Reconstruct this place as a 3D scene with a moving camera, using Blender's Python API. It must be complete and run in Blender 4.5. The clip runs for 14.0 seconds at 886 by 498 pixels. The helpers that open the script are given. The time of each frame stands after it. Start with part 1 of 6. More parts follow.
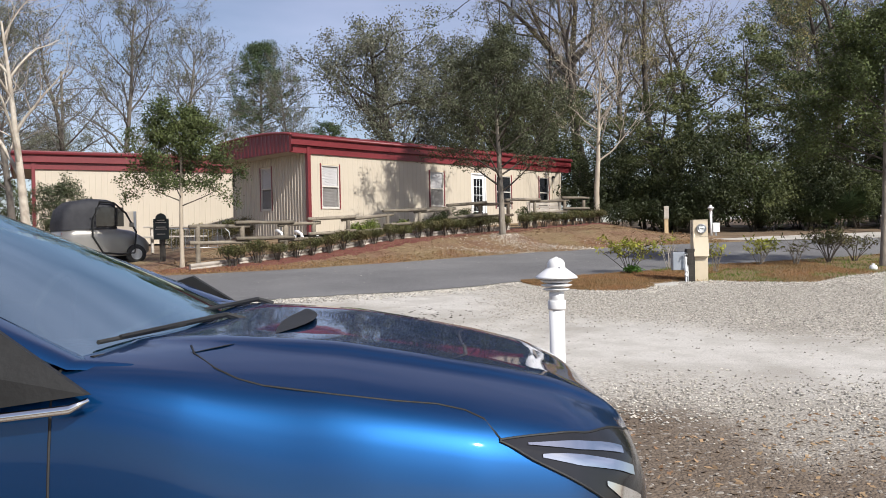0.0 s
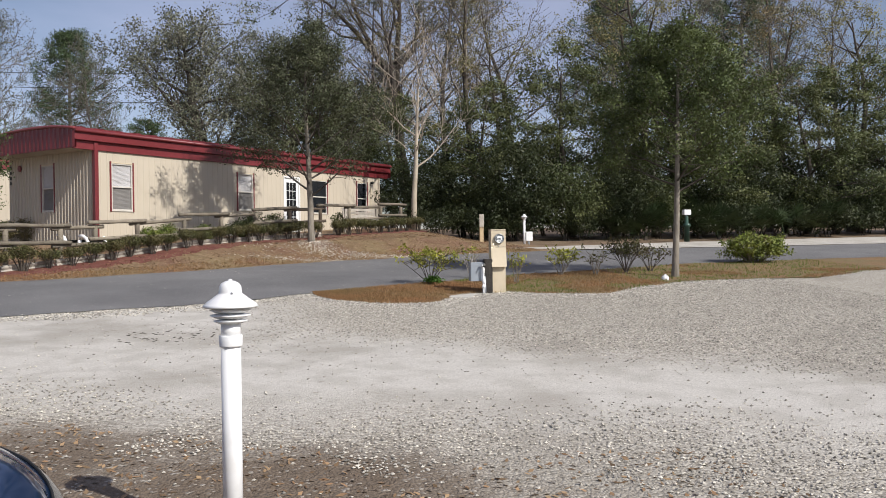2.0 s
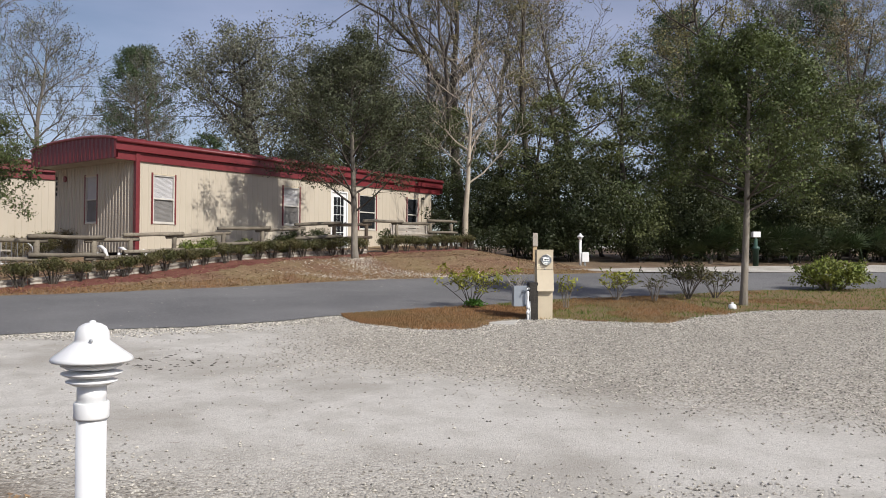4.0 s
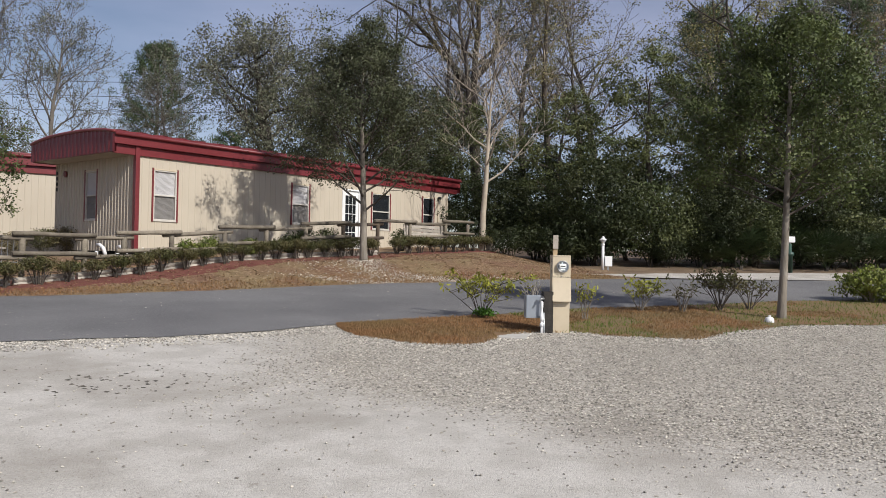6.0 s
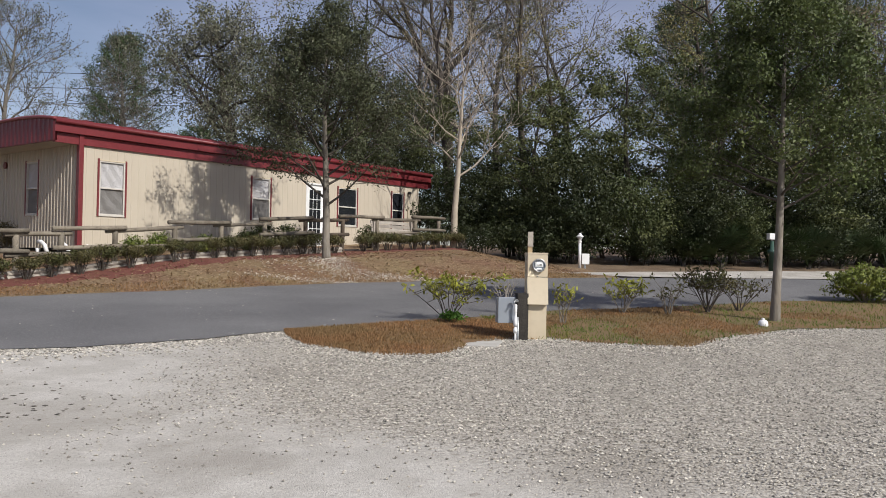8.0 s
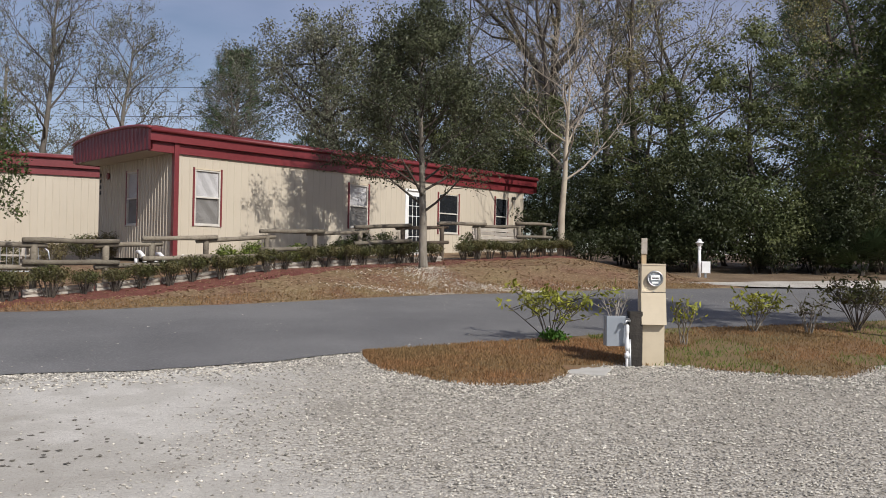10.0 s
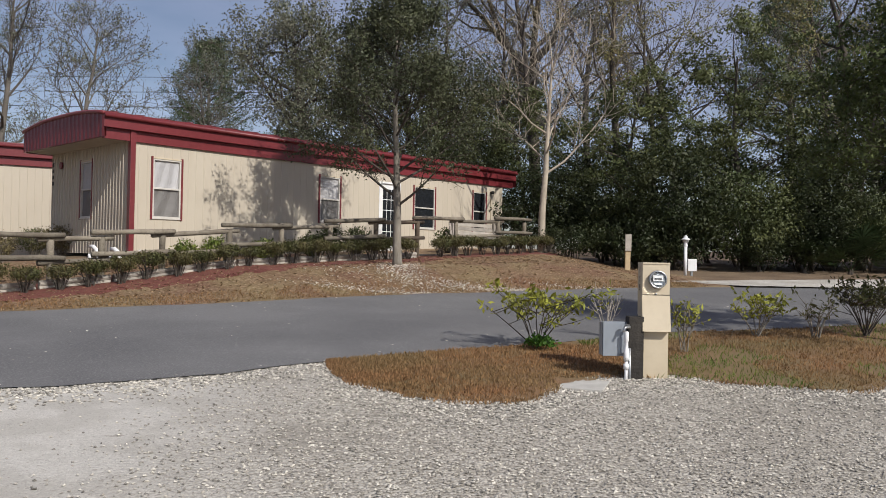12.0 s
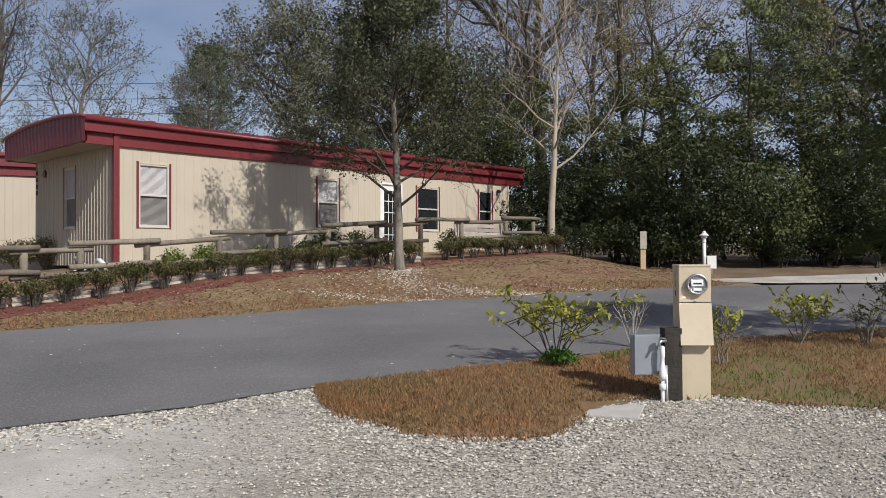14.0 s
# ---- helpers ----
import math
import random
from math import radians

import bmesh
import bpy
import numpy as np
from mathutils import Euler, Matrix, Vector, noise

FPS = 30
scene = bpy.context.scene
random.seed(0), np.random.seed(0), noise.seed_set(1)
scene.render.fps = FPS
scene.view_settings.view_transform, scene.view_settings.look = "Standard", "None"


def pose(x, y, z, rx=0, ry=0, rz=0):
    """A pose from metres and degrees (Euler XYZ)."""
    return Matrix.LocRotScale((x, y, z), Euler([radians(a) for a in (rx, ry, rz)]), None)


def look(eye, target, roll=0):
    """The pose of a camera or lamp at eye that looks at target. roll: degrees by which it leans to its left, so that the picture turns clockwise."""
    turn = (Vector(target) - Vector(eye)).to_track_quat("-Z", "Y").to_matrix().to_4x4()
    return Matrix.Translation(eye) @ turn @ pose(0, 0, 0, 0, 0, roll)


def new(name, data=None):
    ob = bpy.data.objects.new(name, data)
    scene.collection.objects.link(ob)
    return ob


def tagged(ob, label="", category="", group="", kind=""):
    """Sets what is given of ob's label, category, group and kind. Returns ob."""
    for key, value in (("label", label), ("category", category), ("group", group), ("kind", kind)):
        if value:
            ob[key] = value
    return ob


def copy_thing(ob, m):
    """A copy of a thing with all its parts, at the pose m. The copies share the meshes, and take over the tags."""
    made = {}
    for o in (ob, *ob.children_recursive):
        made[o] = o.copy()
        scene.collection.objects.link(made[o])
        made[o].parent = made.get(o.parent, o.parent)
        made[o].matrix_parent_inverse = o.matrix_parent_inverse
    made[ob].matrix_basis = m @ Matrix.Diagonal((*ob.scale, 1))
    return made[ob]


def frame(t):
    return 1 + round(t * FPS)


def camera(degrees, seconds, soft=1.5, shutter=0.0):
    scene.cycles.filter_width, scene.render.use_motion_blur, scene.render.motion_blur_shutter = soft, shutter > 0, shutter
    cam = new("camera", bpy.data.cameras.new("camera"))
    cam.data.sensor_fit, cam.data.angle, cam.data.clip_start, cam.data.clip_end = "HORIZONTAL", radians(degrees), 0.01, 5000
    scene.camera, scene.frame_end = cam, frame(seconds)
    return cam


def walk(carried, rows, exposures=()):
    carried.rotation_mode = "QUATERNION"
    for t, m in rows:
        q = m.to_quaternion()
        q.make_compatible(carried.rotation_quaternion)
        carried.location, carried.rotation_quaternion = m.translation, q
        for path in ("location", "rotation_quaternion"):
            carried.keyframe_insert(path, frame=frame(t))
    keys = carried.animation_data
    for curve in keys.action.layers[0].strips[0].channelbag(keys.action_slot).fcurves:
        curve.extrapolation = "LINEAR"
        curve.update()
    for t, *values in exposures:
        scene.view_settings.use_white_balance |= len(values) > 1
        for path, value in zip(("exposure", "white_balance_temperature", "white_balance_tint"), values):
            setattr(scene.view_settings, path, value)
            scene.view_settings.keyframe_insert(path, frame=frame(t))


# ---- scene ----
cam = camera(56.8, 14.0, soft=0.9)
PATH = [
    (0, (0.032, 0.361, 1.478), (0.031, 2.361, 1.459), -1.2),
    (0.5, (0.248, 0.611, 1.497), (0.475, 2.598, 1.474), -1.7),
    (1, (0.499, 0.794, 1.5), (0.811, 2.769, 1.486), -1.8),
    (1.5, (0.724, 0.977, 1.505), (1.076, 2.946, 1.492), -1.5),
    (2, (0.894, 1.269, 1.522), (1.289, 3.23, 1.51), -0.7),
    (2.5, (1.077, 1.561, 1.534), (1.476, 3.521, 1.558), -0.6),
    (3, (1.2, 1.849, 1.536), (1.464, 3.831, 1.565), 0.1),
    (5.5, (1.777, 3.316, 1.635), (2.013, 5.301, 1.668), 0.7),
    (6, (1.858, 3.646, 1.647), (2.051, 5.637, 1.678), 1.1),
    (6.5, (1.94, 4.015, 1.64), (2.165, 6.002, 1.665), 1.1),
    (7, (2.021, 4.325, 1.65), (2.28, 6.308, 1.679), 1.1),
    (9.5, (2.37, 5.915, 1.662), (2.553, 7.907, 1.683), 0.9),
    (10, (2.459, 6.251, 1.726), (2.445, 8.251, 1.764), 0.9),
    (10.5, (2.482, 6.543, 1.728), (2.466, 8.542, 1.765), 0.8),
    (11, (2.476, 6.831, 1.745), (2.497, 8.83, 1.779), 0.8),
    (11.5, (2.474, 7.111, 1.74), (2.501, 9.11, 1.774), 1.2),
    (12, (2.462, 7.364, 1.748), (2.507, 9.363, 1.777), 1.1),
    (12.5, (2.426, 7.6, 1.77), (2.498, 9.599, 1.799), 0.6),
    (13, (2.477, 7.892, 1.79), (2.514, 9.891, 1.823), -0.0),
    (13.5, (2.538, 8.18, 1.797), (2.581, 10.18, 1.829), -0.3),
    (14, (2.521, 8.473, 1.802), (2.55, 10.473, 1.834), -0.3),
]
walk(cam, [(t, look(eye, target, roll)) for t, eye, target, roll in PATH],
     ((0, 0.42), (0.5, 0.26), (1, 0.22), (3, 0.15), (5.5, 0.06), (7, 0.02), (9.5, 0.0), (14, -0.04)))

# ---- light ----
SUN_AZ = Vector((0.64, -0.768, 0))          # the sun stands behind and to the right
SUN_EL = radians(38.5)
world = bpy.data.worlds.new("world")
scene.world = world
world.use_nodes = True
wn = world.node_tree
sky = wn.nodes.new("ShaderNodeTexSky")
sky.sky_type = 'NISHITA'
sky.sun_disc = False
sky.sun_elevation = SUN_EL
sky.sun_rotation = math.atan2(SUN_AZ.x, SUN_AZ.y)
sky.air_density, sky.dust_density, sky.ozone_density = 1.0, 0.8, 3.0
wn.nodes["Background"].inputs["Strength"].default_value = 0.07
# thin high haze over the blue
tex = wn.nodes.new("ShaderNodeTexCoord")
squash = wn.nodes.new("ShaderNodeMapping")
squash.inputs["Scale"].default_value = (1.0, 1.0, 3.5)
cloud = wn.nodes.new("ShaderNodeTexNoise")
cloud.inputs["Scale"].default_value, cloud.inputs["Detail"].default_value = 2.2, 6.0
haze = wn.nodes.new("ShaderNodeMapRange")
haze.inputs[1].default_value, haze.inputs[2].default_value, haze.inputs[3].default_value, haze.inputs[4].default_value = 0.35, 0.75, 0.45, 1.5
veil = wn.nodes.new("ShaderNodeMix")
veil.data_type, veil.blend_type, veil.clamp_factor = 'RGBA', 'ADD', False
veil.inputs[7].default_value = (2.5, 2.15, 2.6, 1)
wn.links.new(tex.outputs["Generated"], squash.inputs["Vector"])
wn.links.new(squash.outputs[0], cloud.inputs["Vector"])
wn.links.new(cloud.outputs["Fac"], haze.inputs[0])
wn.links.new(haze.outputs[0], veil.inputs[0])
wn.links.new(sky.outputs[0], veil.inputs[6])
wn.links.new(veil.outputs[2], wn.nodes["Background"].inputs["Color"])
sun = new("sun", bpy.data.lights.new("sun", 'SUN'))
sun.data.energy, sun.data.angle, sun.data.color = 4.4, radians(0.6), (1.0, 0.96, 0.90)
sun.matrix_world = look(Vector((SUN_AZ.x * math.cos(SUN_EL), SUN_AZ.y * math.cos(SUN_EL), math.sin(SUN_EL))) * 60, (0, 0, 0))

# ---- materials ----
def mat(name, c1, c2=None, scale=4.0, rough=0.7, bump=0.0, bscale=40.0, metal=0.0, fine=None, fscale=60.0, famt=0.5,
        island=0.0, objrand=0.0, coat=0.0, spec=0.5, trans=0.0, detail=6.0, stretch=(1, 1, 1)):
    """A surface: two colours mixed by a broad noise, a third by a fine one, relief, and a shift of brightness from piece to piece."""
    m = bpy.data.materials.new(name)
    m.use_nodes = True
    nt = m.node_tree
    N, L = nt.nodes, nt.links
    b = N["Principled BSDF"]
    b.inputs["Roughness"].default_value, b.inputs["Metallic"].default_value = rough, metal
    b.inputs["Specular IOR Level"].default_value = spec
    if coat:
        b.inputs["Coat Weight"].default_value, b.inputs["Coat Roughness"].default_value = coat, 0.03
    tc = N.new("ShaderNodeTexCoord")
    mp = N.new("ShaderNodeMapping")
    mp.inputs["Scale"].default_value = stretch
    L.new(tc.outputs["Object"], mp.inputs["Vector"])

    def mix(f, a, c, mode='MIX'):
        x = N.new("ShaderNodeMix")
        x.data_type, x.blend_type = 'RGBA', mode
        for sock, v in ((x.inputs[0], f), (x.inputs[6], a), (x.inputs[7], c)):
            if isinstance(v, (int, float)):
                sock.default_value = v
            elif isinstance(v, tuple):
                sock.default_value = (*v, 1)
            else:
                L.new(v, sock)
        return x.outputs[2]

    def noise_of(s, d=detail, lo=0.35, hi=0.65):
        n = N.new("ShaderNodeTexNoise")
        n.inputs["Scale"].default_value, n.inputs["Detail"].default_value = s, d
        L.new(mp.outputs[0], n.inputs["Vector"])
        r = N.new("ShaderNodeMapRange")
        r.inputs[1].default_value, r.inputs[2].default_value = lo, hi
        L.new(n.outputs["Fac"], r.inputs[0])
        return r.outputs[0]

    col = mix(noise_of(scale), tuple(c1), tuple(c2 or c1))
    if fine:
        f = noise_of(fscale, 3.0, 0.5, 0.7)
        mul = N.new("ShaderNodeMath")
        mul.operation = 'MULTIPLY'
        mul.inputs[1].default_value = famt
        L.new(f, mul.inputs[0])
        col = mix(mul.outputs[0], col, tuple(fine))
    if island or objrand:
        src = N.new("ShaderNodeNewGeometry").outputs["Random Per Island"] if island else N.new("ShaderNodeObjectInfo").outputs["Random"]
        amt = island or objrand
        r = N.new("ShaderNodeMapRange")
        r.inputs[3].default_value, r.inputs[4].default_value = 1 - amt, 1 + amt
        L.new(src, r.inputs[0])
        h = N.new("ShaderNodeHueSaturation")
        L.new(r.outputs[0], h.inputs["Value"])
        L.new(col, h.inputs["Color"])
        col = h.outputs[0]
    L.new(col, b.inputs["Base Color"])
    if bump:
        n = N.new("ShaderNodeTexNoise")
        n.inputs["Scale"].default_value, n.inputs["Detail"].default_value = bscale, 5.0
        L.new(mp.outputs[0], n.inputs["Vector"])
        bp = N.new("ShaderNodeBump")
        bp.inputs["Strength"].default_value, bp.inputs["Distance"].default_value = min(1.0, bump), 0.02
        L.new(n.outputs["Fac"], bp.inputs["Height"])
        L.new(bp.outputs[0], b.inputs["Normal"])
    if trans:
        t = N.new("ShaderNodeBsdfTranslucent")
        L.new(col, t.inputs["Color"])
        s = N.new("ShaderNodeMixShader")
        s.inputs[0].default_value = trans
        L.new(b.outputs[0], s.inputs[1])
        L.new(t.outputs[0], s.inputs[2])
        L.new(s.outputs[0], N["Material Output"].inputs["Surface"])
    return m


def gravel_mat():
    """Crushed pale limestone: packed white wheel tracks, greyer loose stone between them and brown soil worn through near the parked car."""
    m = bpy.data.materials.new("gravel")
    m.use_nodes = True
    nt = m.node_tree
    N, L = nt.nodes, nt.links
    b = N["Principled BSDF"]
    b.inputs["Roughness"].default_value = 0.95
    b.inputs["Specular IOR Level"].default_value = 0.25
    geo = N.new("ShaderNodeNewGeometry")
    sep = N.new("ShaderNodeSeparateXYZ")
    L.new(geo.outputs["Position"], sep.inputs[0])

    def op(kind, *vals):
        n = N.new("ShaderNodeMath")
        n.operation = kind
        for i, v in enumerate(vals):
            if isinstance(v, (int, float)):
                n.inputs[i].default_value = v
            else:
                L.new(v, n.inputs[i])
        return n.outputs[0]

    def ramp(v, lo, hi, a=0.0, c=1.0):
        r = N.new("ShaderNodeMapRange")
        r.interpolation_type = 'SMOOTHSTEP'
        for i, k in enumerate((lo, hi, a, c)):
            r.inputs[i + 1].default_value = k
        L.new(v, r.inputs[0])
        return r.outputs[0]

    def mix(f, a, c):
        x = N.new("ShaderNodeMix")
        x.data_type = 'RGBA'
        for sock, v in ((x.inputs[0], f), (x.inputs[6], a), (x.inputs[7], c)):
            if isinstance(v, (int, float)):
                sock.default_value = v
            elif isinstance(v, tuple):
                sock.default_value = (*v, 1)
            else:
                L.new(v, sock)
        return x.outputs[2]

    def noise_(s, d=6.0):
        n = N.new("ShaderNodeTexNoise")
        n.inputs["Scale"].default_value, n.inputs["Detail"].default_value = s, d
        L.new(geo.outputs["Position"], n.inputs["Vector"])
        return n.outputs["Fac"]

    def cells(s):
        v = N.new("ShaderNodeTexVoronoi")
        v.inputs["Scale"].default_value = s
        L.new(warped, v.inputs["Vector"])
        c = N.new("ShaderNodeSeparateColor")
        L.new(v.outputs["Color"], c.inputs[0])
        return v.outputs["Distance"], c.outputs[0]

    wn_ = N.new("ShaderNodeTexNoise")
    wn_.inputs["Scale"].default_value, wn_.inputs["Detail"].default_value = 14.0, 4.0
    L.new(geo.outputs["Position"], wn_.inputs["Vector"])
    wm = N.new("ShaderNodeVectorMath")
    wm.operation = 'MULTIPLY_ADD'
    wm.inputs[1].default_value = (0.05, 0.05, 0.05)
    L.new(wn_.outputs["Color"], wm.inputs[0])
    L.new(geo.outputs["Position"], wm.inputs[2])
    warped = wm.outputs[0]
    wob = noise_(0.8, 7.0)
    # pale packed belts along the lot
    sway = op('MULTIPLY_ADD', wob, 2.4, -1.2)
    y0 = op('ADD', op('ADD', sep.outputs[1], op('MULTIPLY', sep.outputs[0], 0.45)), sway)
    yu = op('ADD', op('ADD', sep.outputs[1], op('MULTIPLY', op('MAXIMUM', op('SUBTRACT', sep.outputs[0], 1.5), 0.0), 0.75)), sway)
    belt = op('MULTIPLY', ramp(y0, 7.2, 8.9), ramp(yu, 10.2, 12.4, 1.0, 0.0))
    left = op('MULTIPLY', ramp(sep.outputs[0], 0.0, 2.2, 1.0, 0.0), ramp(y0, 7.2, 8.6))
    belt = op('MAXIMUM', belt, left)
    d1, r1 = cells(44.0)
    d2, r2 = cells(90.0)
    loose = mix(r1, (0.26, 0.235, 0.195), (0.54, 0.502, 0.437))
    # shade in the gaps between loose stones, put into the colour
    loose = mix(ramp(d1, 0.60, 1.02), loose, (0.12, 0.105, 0.085))
    packed = mix(r2, (0.46, 0.438, 0.398), (0.60, 0.573, 0.525))
    packed = mix(op('MULTIPLY', ramp(noise_(2.6, 9.0), 0.42, 0.62), 0.55), packed, (0.39, 0.366, 0.325))
    packed = mix(op('MULTIPLY', ramp(r2, 0.93, 0.97), 0.45), packed, (0.17, 0.155, 0.13))
    col = mix(op('MULTIPLY', belt, 0.92), loose, packed)
    col = mix(op('MULTIPLY', ramp(noise_(0.55, 8.0), 0.5, 0.66), 0.45), col, (0.27, 0.245, 0.205))
    # dark scraps and soil
    col = mix(op('MULTIPLY', ramp(noise_(7.0, 7.0), 0.68, 0.74), 0.35), col, (0.12, 0.09, 0.06))
    y1 = op('ADD', sep.outputs[1], op('MULTIPLY_ADD', wob, 3.6, -1.8))
    y1 = op('ADD', y1, op('MULTIPLY', sep.outputs[0], 0.5))
    y1 = op('ADD', y1, op('MULTIPLY', op('MAXIMUM', op('SUBTRACT', sep.outputs[0], 1.5), 0.0), 0.7))
    y1 = op('ADD', y1, op('MULTIPLY', ramp(sep.outputs[1], 0.5, 2.5, 1.0, 0.0), 9.0))
    soil = op('MULTIPLY', ramp(y1, 6.3, 7.7, 1.0, 0.0), op('SUBTRACT', 1.0, op('MULTIPLY', ramp(r1, 0.91, 0.95), 0.45)))
    dirt = mix(noise_(16.0, 6.0), (0.065, 0.045, 0.03), (0.22, 0.17, 0.125))
    col = mix(op('MULTIPLY', soil, 0.95), col, dirt)
    L.new(col, b.inputs["Base Color"])
    h = op('ADD', op('MULTIPLY', d1, op('MULTIPLY_ADD', belt, -0.8, 1.0)), op('MULTIPLY', d2, 0.35))
    bp = N.new("ShaderNodeBump")
    bp.invert = True
    bp.inputs["Strength"].default_value, bp.inputs["Distance"].default_value = 0.65, 0.02
    L.new(h, bp.inputs["Height"])
    L.new(bp.outputs[0], b.inputs["Normal"])
    return m


def glass_mat(name, tint, rough=0.02):
    m = bpy.data.materials.new(name)
    m.use_nodes = True
    b = m.node_tree.nodes["Principled BSDF"]
    b.inputs["Base Color"].default_value = (*tint, 1)
    b.inputs["Transmission Weight"].default_value = 1.0
    b.inputs["Roughness"].default_value, b.inputs["IOR"].default_value = rough, 1.15
    b.inputs["Coat Weight"].default_value = 0.6
    b.inputs["Coat Roughness"].default_value = 0.02
    return m


M_GROUND = mat("leaf_litter_soil", (0.13, 0.085, 0.05), (0.20, 0.14, 0.085), 1.2, 0.95, 0.8, 30, fine=(0.05, 0.035, 0.02), fscale=22, famt=0.7)
M_BANK = mat("mulch_bank", (0.15, 0.075, 0.042), (0.20, 0.145, 0.07), 0.9, 0.95, 1.0, 26, fine=(0.38, 0.28, 0.18), fscale=17, famt=0.8)
M_MULCH = mat("red_mulch", (0.14, 0.040, 0.030), (0.18, 0.065, 0.045), 3.0, 0.95, 0.9, 45, fine=(0.05, 0.02, 0.015), fscale=40, famt=0.7)
M_ASPHALT = mat("asphalt", (0.11, 0.108, 0.109), (0.165, 0.162, 0.16), 0.5, 0.85, 0.5, 110, fine=(0.30, 0.295, 0.285), fscale=48, famt=0.5, detail=9)
M_GRAVEL = gravel_mat()
M_GRAVEL2 = mat("white_gravel", (0.52, 0.49, 0.44), (0.40, 0.37, 0.32), 1.5, 0.95, 0.8, 50, fine=(0.2, 0.17, 0.13), fscale=30, famt=0.6)
M_STONE = mat("gravel_stone", (0.46, 0.43, 0.375), (0.33, 0.305, 0.26), 9, 0.95, island=0.6)
M_CLOD = mat("damp_clod", (0.10, 0.09, 0.075), (0.16, 0.145, 0.12), 8, 0.9, island=0.4)
M_TURF = mat("dry_turf", (0.22, 0.125, 0.06), (0.16, 0.125, 0.055), 1.1, 0.95, 0.7, 40, fine=(0.08, 0.05, 0.02), fscale=30, famt=0.6)
M_BLADE = mat("dry_grass", (0.31, 0.165, 0.075), (0.25, 0.165, 0.075), 0.9, 0.9, island=0.45, trans=0.3)
M_BLADEG = mat("green_grass", (0.10, 0.17, 0.028), (0.18, 0.18, 0.045), 1.5, 0.9, island=0.4, trans=0.3)
M_WALL = mat("cream_siding", (0.505, 0.445, 0.355), (0.475, 0.415, 0.33), 0.8, 0.55, 0.08, 25, fine=(0.42, 0.365, 0.28), fscale=5, famt=0.25, stretch=(1, 1, 0.35))
M_RED = mat("red_metal", (0.165, 0.023, 0.028), (0.14, 0.02, 0.024), 1.5, 0.42, 0.05, 20, fine=(0.25, 0.05, 0.05), fscale=12, famt=0.25)
M_ROOF = mat("red_roof_metal", (0.19, 0.032, 0.036), (0.22, 0.04, 0.043), 1.2, 0.5)
M_SOFFIT = mat("soffit", (0.45, 0.40, 0.33), (0.40, 0.35, 0.28), 2, 0.7)
M_WHITE = mat("white_paint", (0.78, 0.78, 0.77), (0.72, 0.72, 0.71), 6, 0.45, 0.05, 60)
M_PVC = mat("white_pvc", (0.80, 0.80, 0.80), (0.76, 0.76, 0.755), 5, 0.35, fine=(0.62, 0.60, 0.56), fscale=14, famt=0.25)
M_FRAME = mat("window_frame_paint", (0.56, 0.53, 0.48), (0.50, 0.47, 0.42), 5, 0.5)
M_BLIND = mat("window_blind", (0.52, 0.51, 0.51), (0.47, 0.46, 0.46), 3, 0.7)
M_DARKIN = mat("dark_interior", (0.02, 0.02, 0.022), (0.03, 0.03, 0.03), 2, 0.8)
M_SCREEN = mat("insect_screen", (0.20, 0.19, 0.18), (0.24, 0.23, 0.22), 3, 0.8)
M_PANE = mat("dark_pane", (0.015, 0.017, 0.02), (0.02, 0.022, 0.025), 2, 0.05, spec=0.6)
M_LOG = mat("weathered_log", (0.15, 0.125, 0.095), (0.225, 0.195, 0.15), 3, 0.9, 0.6, 30, fine=(0.09, 0.075, 0.05), fscale=25, famt=0.6, objrand=0.2, stretch=(1, 1, 1))
M_LOGD = mat("dark_log", (0.075, 0.055, 0.04), (0.11, 0.085, 0.06), 3, 0.9, 0.6, 30, objrand=0.2)
M_TIMBER = mat("grey_timber", (0.42, 0.38, 0.33), (0.30, 0.27, 0.23), 4, 0.9, 0.5, 30, objrand=0.2)
M_TAN = mat("tan_painted_steel", (0.58, 0.495, 0.36), (0.54, 0.455, 0.325), 2.5, 0.5, 0.05, 40, fine=(0.42, 0.35, 0.25), fscale=9, famt=0.2)
M_BLACKP = mat("black_plastic", (0.016, 0.016, 0.016), (0.024, 0.024, 0.024), 6, 0.6, 0.1, 60, spec=0.3)
M_CHROME = mat("chrome", (0.8, 0.8, 0.8), (0.75, 0.75, 0.75), 4, 0.08, metal=1.0)
M_STEEL = mat("galvanised_steel", (0.45, 0.46, 0.47), (0.36, 0.37, 0.38), 6, 0.4, metal=0.85)
M_GREYBOX = mat("grey_steel_box", (0.34, 0.37, 0.41), (0.30, 0.33, 0.37), 4, 0.35, metal=0.4)
M_POSTW = mat("creosote_post", (0.022, 0.019, 0.016), (0.042, 0.036, 0.03), 5, 0.9, 0.6, 25)
M_PINEP = mat("pale_board", (0.50, 0.38, 0.23), (0.42, 0.31, 0.18), 4, 0.8, 0.3, 25)
M_CONC = mat("concrete", (0.50, 0.48, 0.44), (0.42, 0.40, 0.36), 5, 0.95, 0.4, 60)
M_GREENP = mat("green_enamel", (0.03, 0.07, 0.055), (0.04, 0.085, 0.065), 4, 0.4)
M_CARBLUE = mat("blue_metallic_paint", (0.003, 0.052, 0.165), (0.003, 0.055, 0.17), 2, 0.44, metal=0.92, coat=1.0)
M_CARBLACK = mat("gloss_black_trim", (0.012, 0.012, 0.013), (0.016, 0.016, 0.016), 3, 0.15, coat=0.5)
